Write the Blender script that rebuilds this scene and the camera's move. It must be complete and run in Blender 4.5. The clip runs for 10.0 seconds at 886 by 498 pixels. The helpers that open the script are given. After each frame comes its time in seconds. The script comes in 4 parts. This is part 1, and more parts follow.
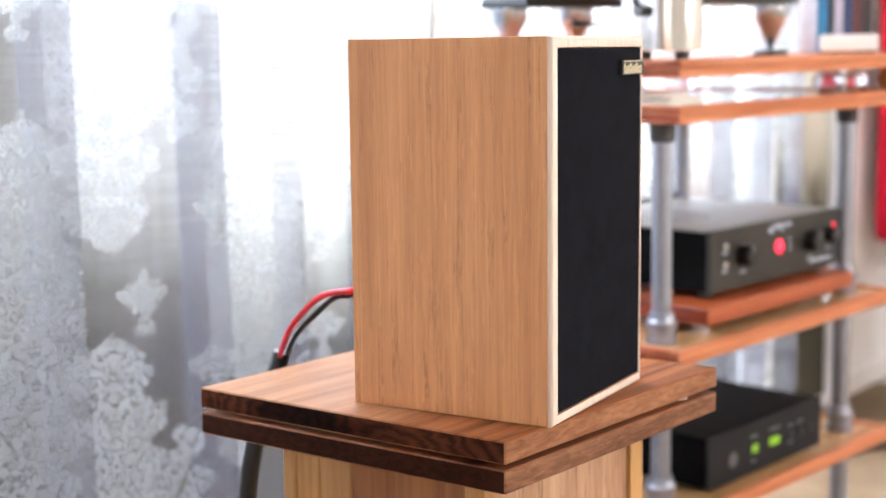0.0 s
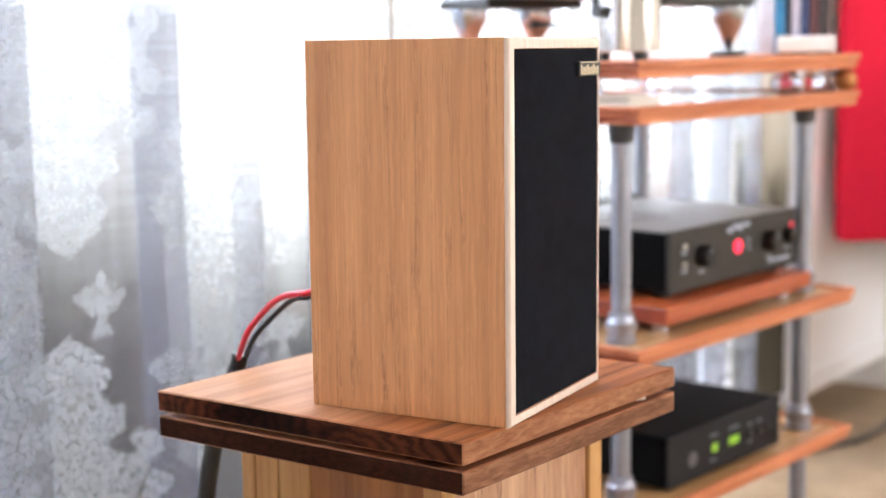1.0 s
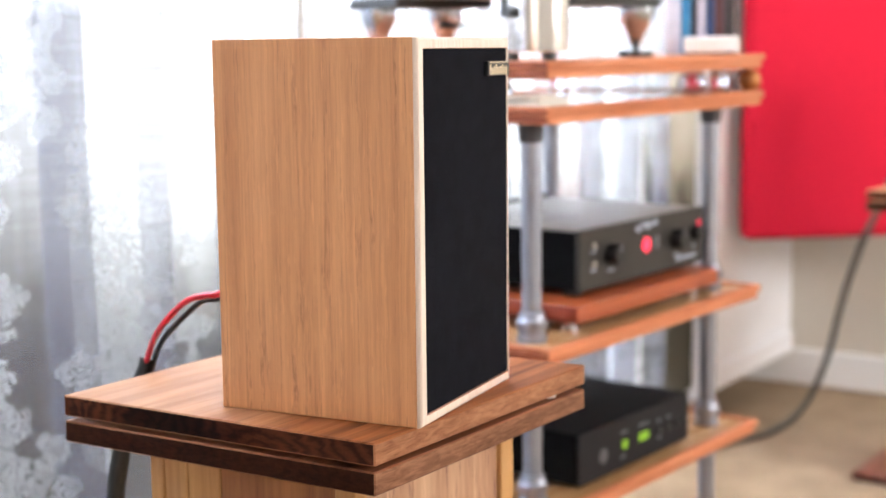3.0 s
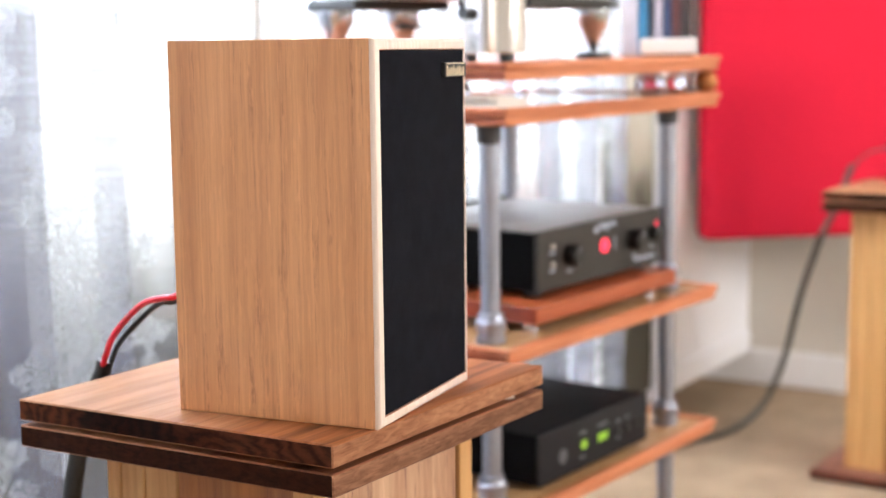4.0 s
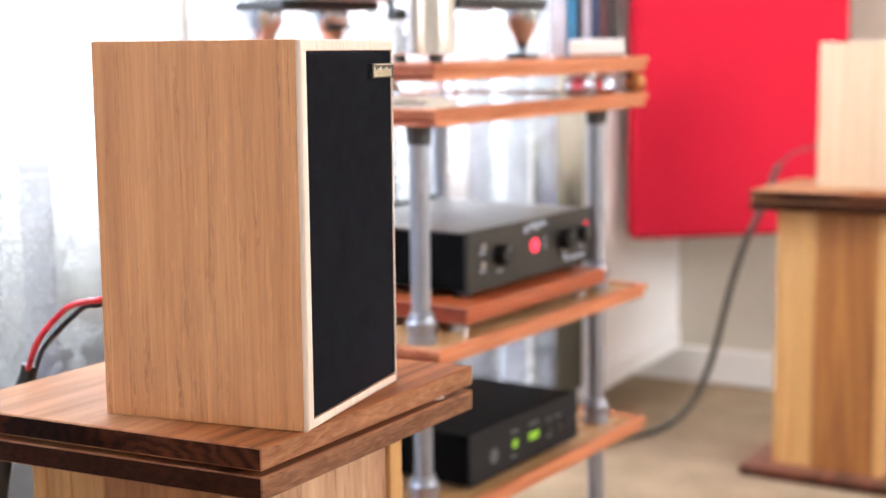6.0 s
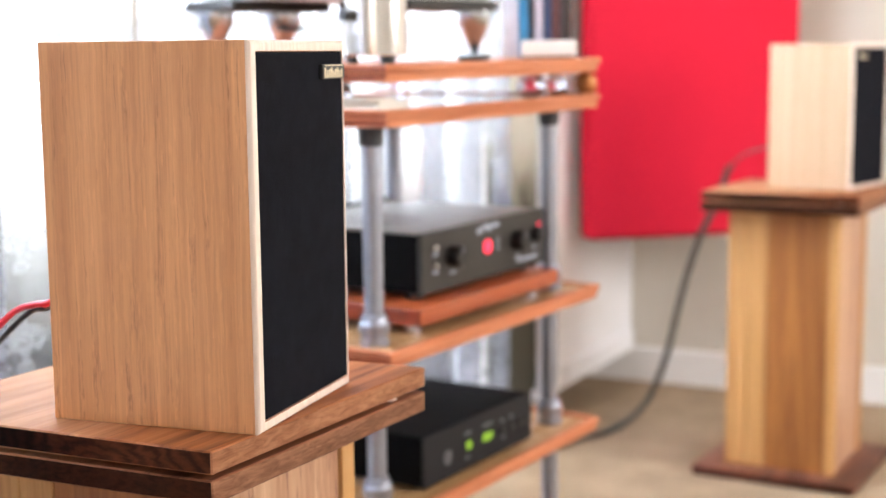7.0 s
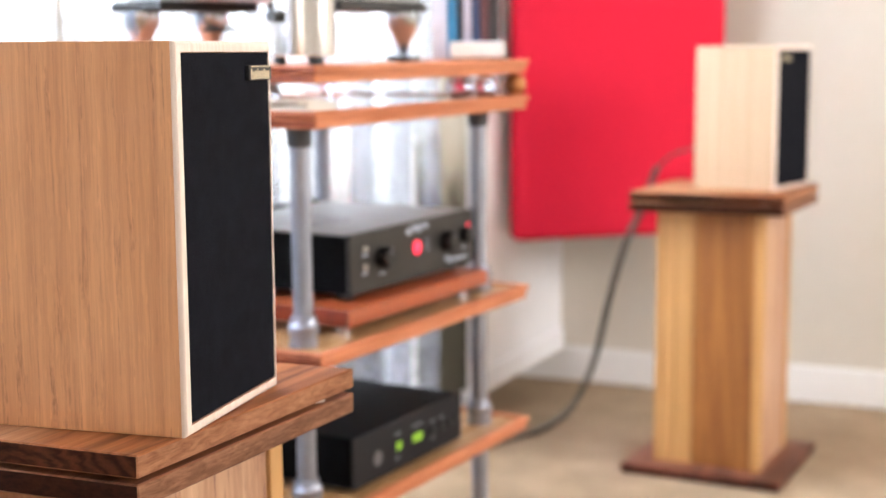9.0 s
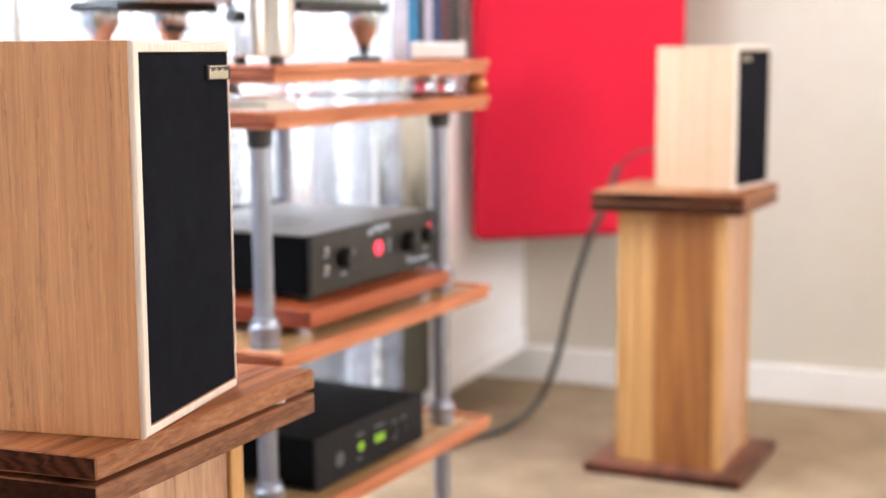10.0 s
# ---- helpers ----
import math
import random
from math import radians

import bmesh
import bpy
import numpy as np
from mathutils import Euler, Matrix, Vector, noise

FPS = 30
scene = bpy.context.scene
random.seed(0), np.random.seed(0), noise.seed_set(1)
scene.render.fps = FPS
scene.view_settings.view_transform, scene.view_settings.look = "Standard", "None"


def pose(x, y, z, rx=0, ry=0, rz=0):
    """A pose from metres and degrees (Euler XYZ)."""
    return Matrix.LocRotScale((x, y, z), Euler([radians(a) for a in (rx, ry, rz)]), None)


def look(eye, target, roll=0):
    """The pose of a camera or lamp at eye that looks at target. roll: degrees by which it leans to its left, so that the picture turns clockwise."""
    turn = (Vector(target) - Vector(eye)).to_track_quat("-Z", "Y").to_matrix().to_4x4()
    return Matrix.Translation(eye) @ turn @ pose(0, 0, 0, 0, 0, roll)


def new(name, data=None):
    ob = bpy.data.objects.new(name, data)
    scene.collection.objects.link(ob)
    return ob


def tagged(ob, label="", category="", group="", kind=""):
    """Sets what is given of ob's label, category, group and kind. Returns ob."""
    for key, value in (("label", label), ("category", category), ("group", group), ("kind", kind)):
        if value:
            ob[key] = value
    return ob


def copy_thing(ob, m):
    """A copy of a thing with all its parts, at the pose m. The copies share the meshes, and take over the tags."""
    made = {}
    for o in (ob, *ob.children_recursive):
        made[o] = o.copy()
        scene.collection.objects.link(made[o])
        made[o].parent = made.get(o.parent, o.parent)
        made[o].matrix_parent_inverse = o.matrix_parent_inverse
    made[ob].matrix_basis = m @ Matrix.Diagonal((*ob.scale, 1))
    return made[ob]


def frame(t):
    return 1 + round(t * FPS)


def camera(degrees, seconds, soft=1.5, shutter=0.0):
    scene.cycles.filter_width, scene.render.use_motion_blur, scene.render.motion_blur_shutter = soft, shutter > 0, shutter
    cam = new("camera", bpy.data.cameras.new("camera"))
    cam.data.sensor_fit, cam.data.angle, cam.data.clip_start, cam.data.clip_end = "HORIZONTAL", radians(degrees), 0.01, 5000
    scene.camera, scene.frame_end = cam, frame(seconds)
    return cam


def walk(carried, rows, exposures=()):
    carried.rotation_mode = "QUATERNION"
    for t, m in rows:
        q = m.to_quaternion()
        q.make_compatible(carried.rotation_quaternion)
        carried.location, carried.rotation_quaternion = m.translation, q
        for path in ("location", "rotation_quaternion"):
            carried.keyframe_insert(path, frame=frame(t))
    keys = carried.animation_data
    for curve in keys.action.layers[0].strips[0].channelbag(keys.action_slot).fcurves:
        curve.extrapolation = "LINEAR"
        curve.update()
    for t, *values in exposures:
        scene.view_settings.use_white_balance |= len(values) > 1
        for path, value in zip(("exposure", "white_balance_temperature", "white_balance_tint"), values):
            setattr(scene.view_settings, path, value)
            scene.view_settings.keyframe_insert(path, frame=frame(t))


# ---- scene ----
cam = camera(35.0, 10.0)
PATH = [
    (0, (-0.975, -0.466, 0.917), (0.739, 0.526, 0.636), -0.7),
    (0.5, (-0.973, -0.468, 0.915), (0.752, 0.504, 0.637), -0.8),
    (1, (-0.972, -0.47, 0.917), (0.767, 0.477, 0.637), -0.7),
    (1.5, (-0.972, -0.47, 0.917), (0.782, 0.448, 0.637), -0.7),
    (2, (-0.972, -0.47, 0.916), (0.796, 0.421, 0.637), -0.7),
    (2.5, (-0.971, -0.47, 0.917), (0.811, 0.393, 0.636), -0.6),
    (4, (-0.969, -0.473, 0.916), (0.849, 0.311, 0.637), -0.6),
    (4.5, (-0.968, -0.473, 0.916), (0.859, 0.289, 0.637), -0.5),
    (5, (-0.968, -0.474, 0.916), (0.867, 0.27, 0.637), -0.5),
    (5.5, (-0.969, -0.476, 0.917), (0.874, 0.248, 0.637), -0.5),
    (7, (-0.965, -0.479, 0.916), (0.911, 0.157, 0.638), -0.5),
    (7.5, (-0.964, -0.481, 0.915), (0.919, 0.134, 0.638), -0.4),
    (8, (-0.966, -0.482, 0.916), (0.923, 0.114, 0.639), -0.5),
    (8.5, (-0.967, -0.483, 0.916), (0.929, 0.09, 0.638), -0.4),
    (9, (-0.966, -0.483, 0.917), (0.938, 0.06, 0.639), -0.3),
    (9.5, (-0.967, -0.485, 0.917), (0.944, 0.033, 0.639), -0.3),
    (10, (-0.966, -0.486, 0.916), (0.952, 0.007, 0.639), -0.3),
]
walk(cam, [(t, look(eye, target, roll)) for t, eye, target, roll in PATH])
cam.data.dof.use_dof = True
cam.data.dof.focus_distance = 1.08
cam.data.dof.aperture_fstop = 4.9


ROOM = pose(0, 0, 0, 0, 0, -8)  # the room's axes: u along the window wall, v towards it

# ---- light ----
world = bpy.data.worlds.new("sky")
scene.world = world
world.use_nodes = True
wn = world.node_tree
sky = wn.nodes.new("ShaderNodeTexSky")
sky.sky_type, sky.sun_disc = "NISHITA", False
sky.sun_elevation, sky.sun_rotation = radians(60), radians(190)
wn.links.new(sky.outputs[0], wn.nodes["Background"].inputs["Color"])
wn.nodes["Background"].inputs["Strength"].default_value = 0.12

sun = new("sun", bpy.data.lights.new("sun", "SUN"))
sun.data.energy, sun.data.angle, sun.data.color = 3.0, radians(0.5), (1.0, 0.95, 0.88)
sun.matrix_world = look((0, 0, 0), (0.15, 0.5, -0.9))

scene.view_settings.exposure = -0.2


def area_light(name, u, v, z, width, height, target, watts, tint):
    lamp = new(name, bpy.data.lights.new(name, "AREA"))
    lamp.data.shape, lamp.data.size, lamp.data.size_y = "RECTANGLE", width, height
    lamp.data.energy, lamp.data.color = watts, tint
    lamp.matrix_world = ROOM @ look((u, v, z), target)
    return lamp


# fill lamps in assumed windows out of view; rear height follows the panel's shadow
area_light("daylight_rear_window", 1.5, -2.95, 1.62, 1.6, 0.95, (1.5, 0, 1.0), 97, (1.0, 0.965, 0.935))
area_light("daylight_side_window", -3.45, -1.2, 1.35, 1.8, 1.5, (0, -1.2, 1.2), 20, (1.0, 0.965, 0.93))


# ---- materials ----
def nodes_of(name):
    m = bpy.data.materials.new(name)
    m.use_nodes = True
    t = m.node_tree
    return m, t, t.nodes["Principled BSDF"]


def add(t, kind, **values):
    n = t.nodes.new(kind)
    for k, v in values.items():
        n.inputs[k.replace("_", " ")].default_value = v
    return n


def ramp(t, fac, stops):
    n = t.nodes.new("ShaderNodeValToRGB")
    e = n.color_ramp.elements
    while len(e) < len(stops):
        e.new(0.5)
    for el, (p, c) in zip(e, stops):
        el.position, el.color = p, (*c, 1)
    t.links.new(fac, n.inputs[0])
    return n


def mix(t, kind, fac, a, b):
    n = t.nodes.new("ShaderNodeMix")
    n.data_type, n.blend_type = "RGBA", kind
    for socket, v in ((n.inputs[0], fac), (n.inputs[6], a), (n.inputs[7], b)):
        if isinstance(v, bpy.types.NodeSocket):
            t.links.new(v, socket)
        else:
            socket.default_value = v if isinstance(v, float) else (*v, 1)
    return n.outputs[2]


def maths(t, op, a, b=0.0, c=0.0):
    n = t.nodes.new("ShaderNodeMath")
    n.operation = op
    for socket, v in zip(n.inputs, (a, b, c)):
        if isinstance(v, bpy.types.NodeSocket):
            t.links.new(v, socket)
        else:
            socket.default_value = v
    return n.outputs[0]


def coords(t, scale, random_shift=True):
    """Object coordinates scaled by axis, shifted for each object."""
    tc = t.nodes.new("ShaderNodeTexCoord")
    mp = t.nodes.new("ShaderNodeMapping")
    mp.inputs["Scale"].default_value = scale
    t.links.new(tc.outputs["Object"], mp.inputs["Vector"])
    if random_shift:
        oi = t.nodes.new("ShaderNodeObjectInfo")
        sh = t.nodes.new("ShaderNodeVectorMath")
        sh.operation = "MULTIPLY_ADD"
        sh.inputs[1].default_value = (37, 23, 51)
        t.links.new(oi.outputs["Random"], sh.inputs[0])
        t.links.new(mp.outputs[0], sh.inputs[2])
        return sh.outputs[0]
    return mp.outputs[0]


def noise_at(t, vector, scale, detail=4.0, rough=0.55, distort=0.0):
    n = add(t, "ShaderNodeTexNoise", Scale=scale, Detail=detail, Roughness=rough, Distortion=distort)
    t.links.new(vector, n.inputs["Vector"])
    return n.outputs["Fac"]


def bump(t, bsdf, height, strength, distance):
    b = add(t, "ShaderNodeBump", Strength=strength, Distance=distance)
    t.links.new(height, b.inputs["Height"])
    t.links.new(b.outputs[0], bsdf.inputs["Normal"])


def wood(name, dark, light, grain="z", rough=0.45, streak=(0.1, 0.05, 0.03), streaks=0.5, figure=7.0, vary=0.0, end=0.5, rings=0.0, twist=1.2, thread=0.55, fibres=230.0, porous=420.0, crisp=0.2):
    """Straight-grained wood: broad bands, fine fibres and short dark pores along one axis."""
    m, t, p = nodes_of(name)
    i = "xyz".index(grain)
    broad, fine, pores = [figure] * 3, [fibres] * 3, [porous] * 3
    broad[i], fine[i], pores[i] = figure * 0.09 if figure < 50 else 1.6, 4.0, 40.0
    band = noise_at(t, coords(t, broad), 1.0, 4.0, 0.65, twist)
    fibre = noise_at(t, coords(t, fine), 1.0, 3.0, 0.6)
    pore = noise_at(t, coords(t, pores), 1.0, 2.0, 0.5)
    body = ramp(t, band, [(0.3, dark), (0.72, light)]).outputs[0]
    fib = ramp(t, fibre, [(0.5 - crisp, (0.78, 0.70, 0.62)), (0.5 + crisp, (1.1, 1.1, 1.1))]).outputs[0]
    col = mix(t, "MULTIPLY", thread, body, fib)
    gate = ramp(t, pore, [(0.57, (0, 0, 0)), (0.66, (1, 1, 1))]).outputs[0]
    where = ramp(t, band, [(0.35, (1, 1, 1)), (0.62, (0.15, 0.15, 0.15))]).outputs[0]
    amount = maths(t, "MULTIPLY", maths(t, "MULTIPLY", gate, where), streaks)
    col = mix(t, "MIX", amount, col, streak)
    if rings:
        wv = add(t, "ShaderNodeTexWave", Scale=12.0, Distortion=7.0, Detail=3.0, Detail_Scale=1.6)
        wv.wave_type, wv.rings_direction, wv.wave_profile = "RINGS", grain.upper(), "SIN"
        mp = t.nodes.new("ShaderNodeMapping")
        mp.inputs["Location"].default_value = [0.0 if k == i else (-0.545 if k == 2 else 0.05) for k in range(3)]
        sq = [1.0, 1.0, 1.0]
        sq[i] = 0.12
        mp.inputs["Scale"].default_value = sq
        tc = t.nodes.new("ShaderNodeTexCoord")
        t.links.new(tc.outputs["Object"], mp.inputs["Vector"])
        t.links.new(mp.outputs[0], wv.inputs["Vector"])
        ring = ramp(t, wv.outputs["Fac"], [(0.05, (0.2, 0.13, 0.1)), (0.85, (1.2, 1.12, 1.02))]).outputs[0]
        tw = t.nodes.new("ShaderNodeTexCoord")
        sw = t.nodes.new("ShaderNodeSeparateXYZ")
        t.links.new(tw.outputs["Normal"], sw.inputs[0])
        sawn = ramp(t, maths(t, "ABSOLUTE", sw.outputs[i]), [(0.7, (rings * 0.22,) * 3), (0.85, (rings,) * 3)]).outputs[0]
        col = mix(t, "MULTIPLY", sawn, col, ring)
        p.inputs["Specular IOR Level"].default_value = 0.2
        fleck = noise_at(t, coords(t, [55.0 if k == i else 150.0 for k in range(3)]), 1.0, 4.0, 0.65, 1.0)
        col = mix(t, "MULTIPLY", 0.75, col, ramp(t, fleck, [(0.32, (0.62, 0.52, 0.46)), (0.62, (1.08, 1.05, 1.02))]).outputs[0])
        heart = noise_at(t, coords(t, [2.2 if k == i else 9.0 for k in range(3)]), 1.0, 2.0, 0.5, 0.8)
        hv = ramp(t, heart, [(0.40, (0.33, 0.27, 0.24)), (0.56, (1.0, 1.0, 1.0))]).outputs[0]
        col = mix(t, "MULTIPLY", 0.85, col, hv)
    # end grain drinks more oil and is darker than the long grain
    tn = t.nodes.new("ShaderNodeTexCoord")
    sx = t.nodes.new("ShaderNodeSeparateXYZ")
    t.links.new(tn.outputs["Normal"], sx.inputs[0])
    cut = ramp(t, maths(t, "ABSOLUTE", sx.outputs[i]), [(0.7, (1, 1, 1)), (0.85, (end, end * 0.62, end * 0.5))]).outputs[0]
    col = mix(t, "MULTIPLY", 1.0, col, cut)
    if vary:
        oi = t.nodes.new("ShaderNodeObjectInfo")
        tone = ramp(t, oi.outputs["Random"], [(0.0, (1 - vary,) * 3), (1.0, (1, 1, 1))]).outputs[0]
        col = mix(t, "MULTIPLY", 1.0, col, tone)
    t.links.new(col, p.inputs["Base Color"])
    r = ramp(t, fibre, [(0.2, (rough + 0.12,) * 3), (0.8, (rough - 0.06,) * 3)])
    t.links.new(r.outputs[0], p.inputs["Roughness"])
    bump(t, p, fibre, 0.12, 0.0006)
    return m


def ribbon_veneer(name, dark, light, pore):
    """Quarter-sawn veneer: soft ribbons, wandering pore lines broken into dashes, fine fleck; grain along z."""
    m, t, p = nodes_of(name)
    wander = noise_at(t, coords(t, (16, 16, 22)), 1.0, 4.0, 0.65)
    tc = t.nodes.new("ShaderNodeTexCoord")
    bend = t.nodes.new("ShaderNodeVectorMath")
    bend.operation = "MULTIPLY_ADD"
    bend.inputs[1].default_value = (0.0045, 0.0045, 0.0)
    t.links.new(wander, bend.inputs[0])
    t.links.new(tc.outputs["Object"], bend.inputs[2])

    def along(across, down, detail=3.0, rough=0.55, shift=0.0):
        mp = t.nodes.new("ShaderNodeMapping")
        mp.inputs["Scale"].default_value = (across, across, down)
        mp.inputs["Location"].default_value = (shift, shift * 1.7, shift * 0.6)
        t.links.new(bend.outputs[0], mp.inputs["Vector"])
        return noise_at(t, mp.outputs[0], 1.0, detail, rough)

    ribbon = along(85.0, 1.5, 4.0, 0.6)
    broad = along(20.0, 3.0, 2.0, 0.5, 4.0)
    tone = maths(t, "ADD", maths(t, "MULTIPLY", ribbon, 0.62), maths(t, "MULTIPLY", broad, 0.38))
    col = ramp(t, tone, [(0.36, dark), (0.62, light)]).outputs[0]
    fibre = along(420.0, 9.0, 3.0, 0.6, 9.0)
    col = mix(t, "MULTIPLY", 0.42, col, ramp(t, fibre, [(0.33, (0.72, 0.64, 0.56)), (0.64, (1.1, 1.1, 1.1))]).outputs[0])
    # pore lines: narrow crests of a stretched noise, interrupted
    crest = maths(t, "ABSOLUTE", maths(t, "SUBTRACT", along(62.0, 1.1, 2.0, 0.5, 15.0), 0.5))
    line = ramp(t, crest, [(0.0, (1, 1, 1)), (0.022, (0, 0, 0))]).outputs[0]
    dash = ramp(t, along(480.0, 55.0, 2.0, 0.6, 21.0), [(0.42, (0.1, 0.1, 0.1)), (0.6, (1, 1, 1))]).outputs[0]
    stretch = ramp(t, along(40.0, 9.0, 2.0, 0.5, 27.0), [(0.4, (0.15, 0.15, 0.15)), (0.6, (1, 1, 1))]).outputs[0]
    col = mix(t, "MIX", maths(t, "MULTIPLY", maths(t, "MULTIPLY", maths(t, "MULTIPLY", line, dash), stretch), 0.75), col, pore)
    short = ramp(t, along(560.0, 20.0, 2.0, 0.5, 33.0), [(0.62, (0, 0, 0)), (0.72, (0.3, 0.3, 0.3))]).outputs[0]
    col = mix(t, "MIX", short, col, pore)
    pale = ramp(t, along(300.0, 30.0, 2.0, 0.5, 39.0), [(0.62, (0, 0, 0)), (0.74, (0.35, 0.35, 0.35))]).outputs[0]
    col = mix(t, "MIX", pale, col, tuple(min(1, c * 1.25) for c in light))
    t.links.new(col, p.inputs["Base Color"])
    p.inputs["Roughness"].default_value = 0.42
    bump(t, p, fibre, 0.1, 0.0005)
    return m


def walnut_plank(name, sap, heart, edge, end, arcs):
    """Oiled walnut with grain along x: paler sapwood to one side, flecked long edges, dark ringed end grain."""
    m, t, p = nodes_of(name)
    tc = t.nodes.new("ShaderNodeTexCoord")
    at, nr = t.nodes.new("ShaderNodeSeparateXYZ"), t.nodes.new("ShaderNodeSeparateXYZ")
    t.links.new(tc.outputs["Object"], at.inputs[0])
    t.links.new(tc.outputs["Normal"], nr.inputs[0])
    streak = noise_at(t, coords(t, (3.0, 42, 60), False), 1.0, 4.0, 0.62, 0.9)
    fibre = noise_at(t, coords(t, (14, 330, 330), False), 1.0, 3.0, 0.6)
    fleck = noise_at(t, coords(t, (45, 190, 190), False), 1.0, 4.0, 0.65, 0.8)
    blotch = noise_at(t, coords(t, (9, 16, 40), False), 1.0, 3.0, 0.55, 0.6)
    side = maths(t, "ADD", maths(t, "MULTIPLY_ADD", at.outputs["Y"], 4.6, 0.5), maths(t, "MULTIPLY_ADD", blotch, 0.7, -0.35))
    top = mix(t, "MIX", ramp(t, side, [(0.22, (0, 0, 0)), (0.6, (1, 1, 1))]).outputs[0], heart, sap)
    lines = ramp(t, streak, [(0.36, (0.3, 0.22, 0.18)), (0.5, (0.92, 0.9, 0.88)), (0.66, (1.25, 1.26, 1.24))]).outputs[0]
    top = mix(t, "MULTIPLY", ramp(t, side, [(0.2, (0.95,) * 3), (0.65, (0.28,) * 3)]).outputs[0], top, lines)
    long = mix(t, "MULTIPLY", 0.8, edge, ramp(t, fleck, [(0.34, (0.55, 0.45, 0.4)), (0.62, (1.12, 1.1, 1.08))]).outputs[0])
    long = mix(t, "MULTIPLY", 0.5, long, lines)
    # end grain: growth rings round a heart low in the plank, blackened towards one side
    y = maths(t, "ADD", at.outputs["Y"], 0.055)
    z = maths(t, "MULTIPLY", maths(t, "SUBTRACT", at.outputs["Z"], 0.594), 1.7)
    rr = maths(t, "SQRT", maths(t, "ADD", maths(t, "MULTIPLY", y, y), maths(t, "MULTIPLY", z, z)))
    rr = maths(t, "ADD", rr, maths(t, "MULTIPLY_ADD", blotch, 0.06, -0.03))
    ring = maths(t, "MULTIPLY_ADD", maths(t, "SINE", maths(t, "MULTIPLY", rr, 430.0)), 0.5, 0.5)
    ring = maths(t, "ADD", maths(t, "MULTIPLY", ring, 0.33 * arcs), maths(t, "MULTIPLY", noise_at(t, coords(t, (60, 55, 160), False), 1.0, 5.0, 0.7, 1.2), 1 - 0.33 * arcs))
    dark, warm = (end * 0.26, end * 0.085, end * 0.05), (end, end * 0.29, end * 0.14)
    grain = ramp(t, ring, [(0.28, dark), (0.72, warm)]).outputs[0]
    black = maths(t, "ADD", at.outputs["Y"], maths(t, "MULTIPLY_ADD", blotch, 0.09, -0.045))
    veil = ramp(t, maths(t, "MULTIPLY_ADD", black, 3.0, 0.5), [(0.3, (1, 1, 1)), (0.45, (0.5, 0.42, 0.4)), (0.52, (0.16, 0.13, 0.13)), (0.74, (0.16, 0.12, 0.12)), (0.82, (1, 0.92, 0.85))]).outputs[0]
    grain = mix(t, "MULTIPLY", min(1.0, arcs), grain, veil)
    is_top = ramp(t, maths(t, "ABSOLUTE", nr.outputs["Z"]), [(0.6, (0, 0, 0)), (0.75, (1, 1, 1))]).outputs[0]
    is_end = ramp(t, maths(t, "ABSOLUTE", nr.outputs["X"]), [(0.7, (0, 0, 0)), (0.85, (1, 1, 1))]).outputs[0]
    col = mix(t, "MIX", is_end, mix(t, "MIX", is_top, long, top), grain)
    col = mix(t, "MULTIPLY", 0.35, col, ramp(t, fibre, [(0.3, (0.68, 0.62, 0.58)), (0.66, (1.1, 1.1, 1.1))]).outputs[0])
    t.links.new(col, p.inputs["Base Color"])
    t.links.new(ramp(t, fibre, [(0.2, (0.56,) * 3), (0.8, (0.4,) * 3)]).outputs[0], p.inputs["Roughness"])
    p.inputs["Specular IOR Level"].default_value = 0.07
    bump(t, p, fibre, 0.12, 0.0006)
    return m


def plain(name, color, rough=0.5, metal=0.0, vary=0.12, scale=40.0, relief=0.05, depth=0.0005, coat=0.0, spec=0.5):
    """One colour with a fine and a broad unevenness."""
    m, t, p = nodes_of(name)
    a = noise_at(t, coords(t, (1, 1, 1)), scale, 4.0, 0.6)
    b = noise_at(t, coords(t, (1, 1, 1)), scale * 0.08, 2.0)
    v = ramp(t, maths(t, "ADD", maths(t, "MULTIPLY", a, 0.5), maths(t, "MULTIPLY", b, 0.5)),
             [(0.3, tuple(c * (1 - vary) for c in color)), (0.7, tuple(min(1, c * (1 + vary)) for c in color))])
    t.links.new(v.outputs[0], p.inputs["Base Color"])
    r = ramp(t, a, [(0.2, (max(0.02, rough - 0.07),) * 3), (0.8, (min(1, rough + 0.07),) * 3)])
    t.links.new(r.outputs[0], p.inputs["Roughness"])
    p.inputs["Metallic"].default_value = metal
    p.inputs["Coat Weight"].default_value = coat
    p.inputs["Specular IOR Level"].default_value = spec
    if relief:
        bump(t, p, a, relief, depth)
    return m


def glow(name, color, strength):
    m, t, p = nodes_of(name)
    p.inputs["Base Color"].default_value = (*[c * 0.2 for c in color], 1)
    p.inputs["Emission Color"].default_value = (*color, 1)
    p.inputs["Emission Strength"].default_value = strength
    return m


VENEER = ribbon_veneer("eucalyptus_veneer", (0.585, 0.263, 0.105), (0.745, 0.373, 0.168), (0.33, 0.12, 0.04))
# copy of VENEER, paled to hold the window's sheen on the far cabinet
VENEER_SHEEN = wood("eucalyptus_veneer_sheen", (0.56, 0.385, 0.235), (0.67, 0.49, 0.325), "z", 0.42, (0.46, 0.28, 0.14), 0.4, 60.0, twist=0.25, thread=0.4)
VENEER.node_tree.nodes["Principled BSDF"].inputs["Coat Weight"].default_value = 0.7
VENEER.node_tree.nodes["Principled BSDF"].inputs["Coat Roughness"].default_value = 0.36
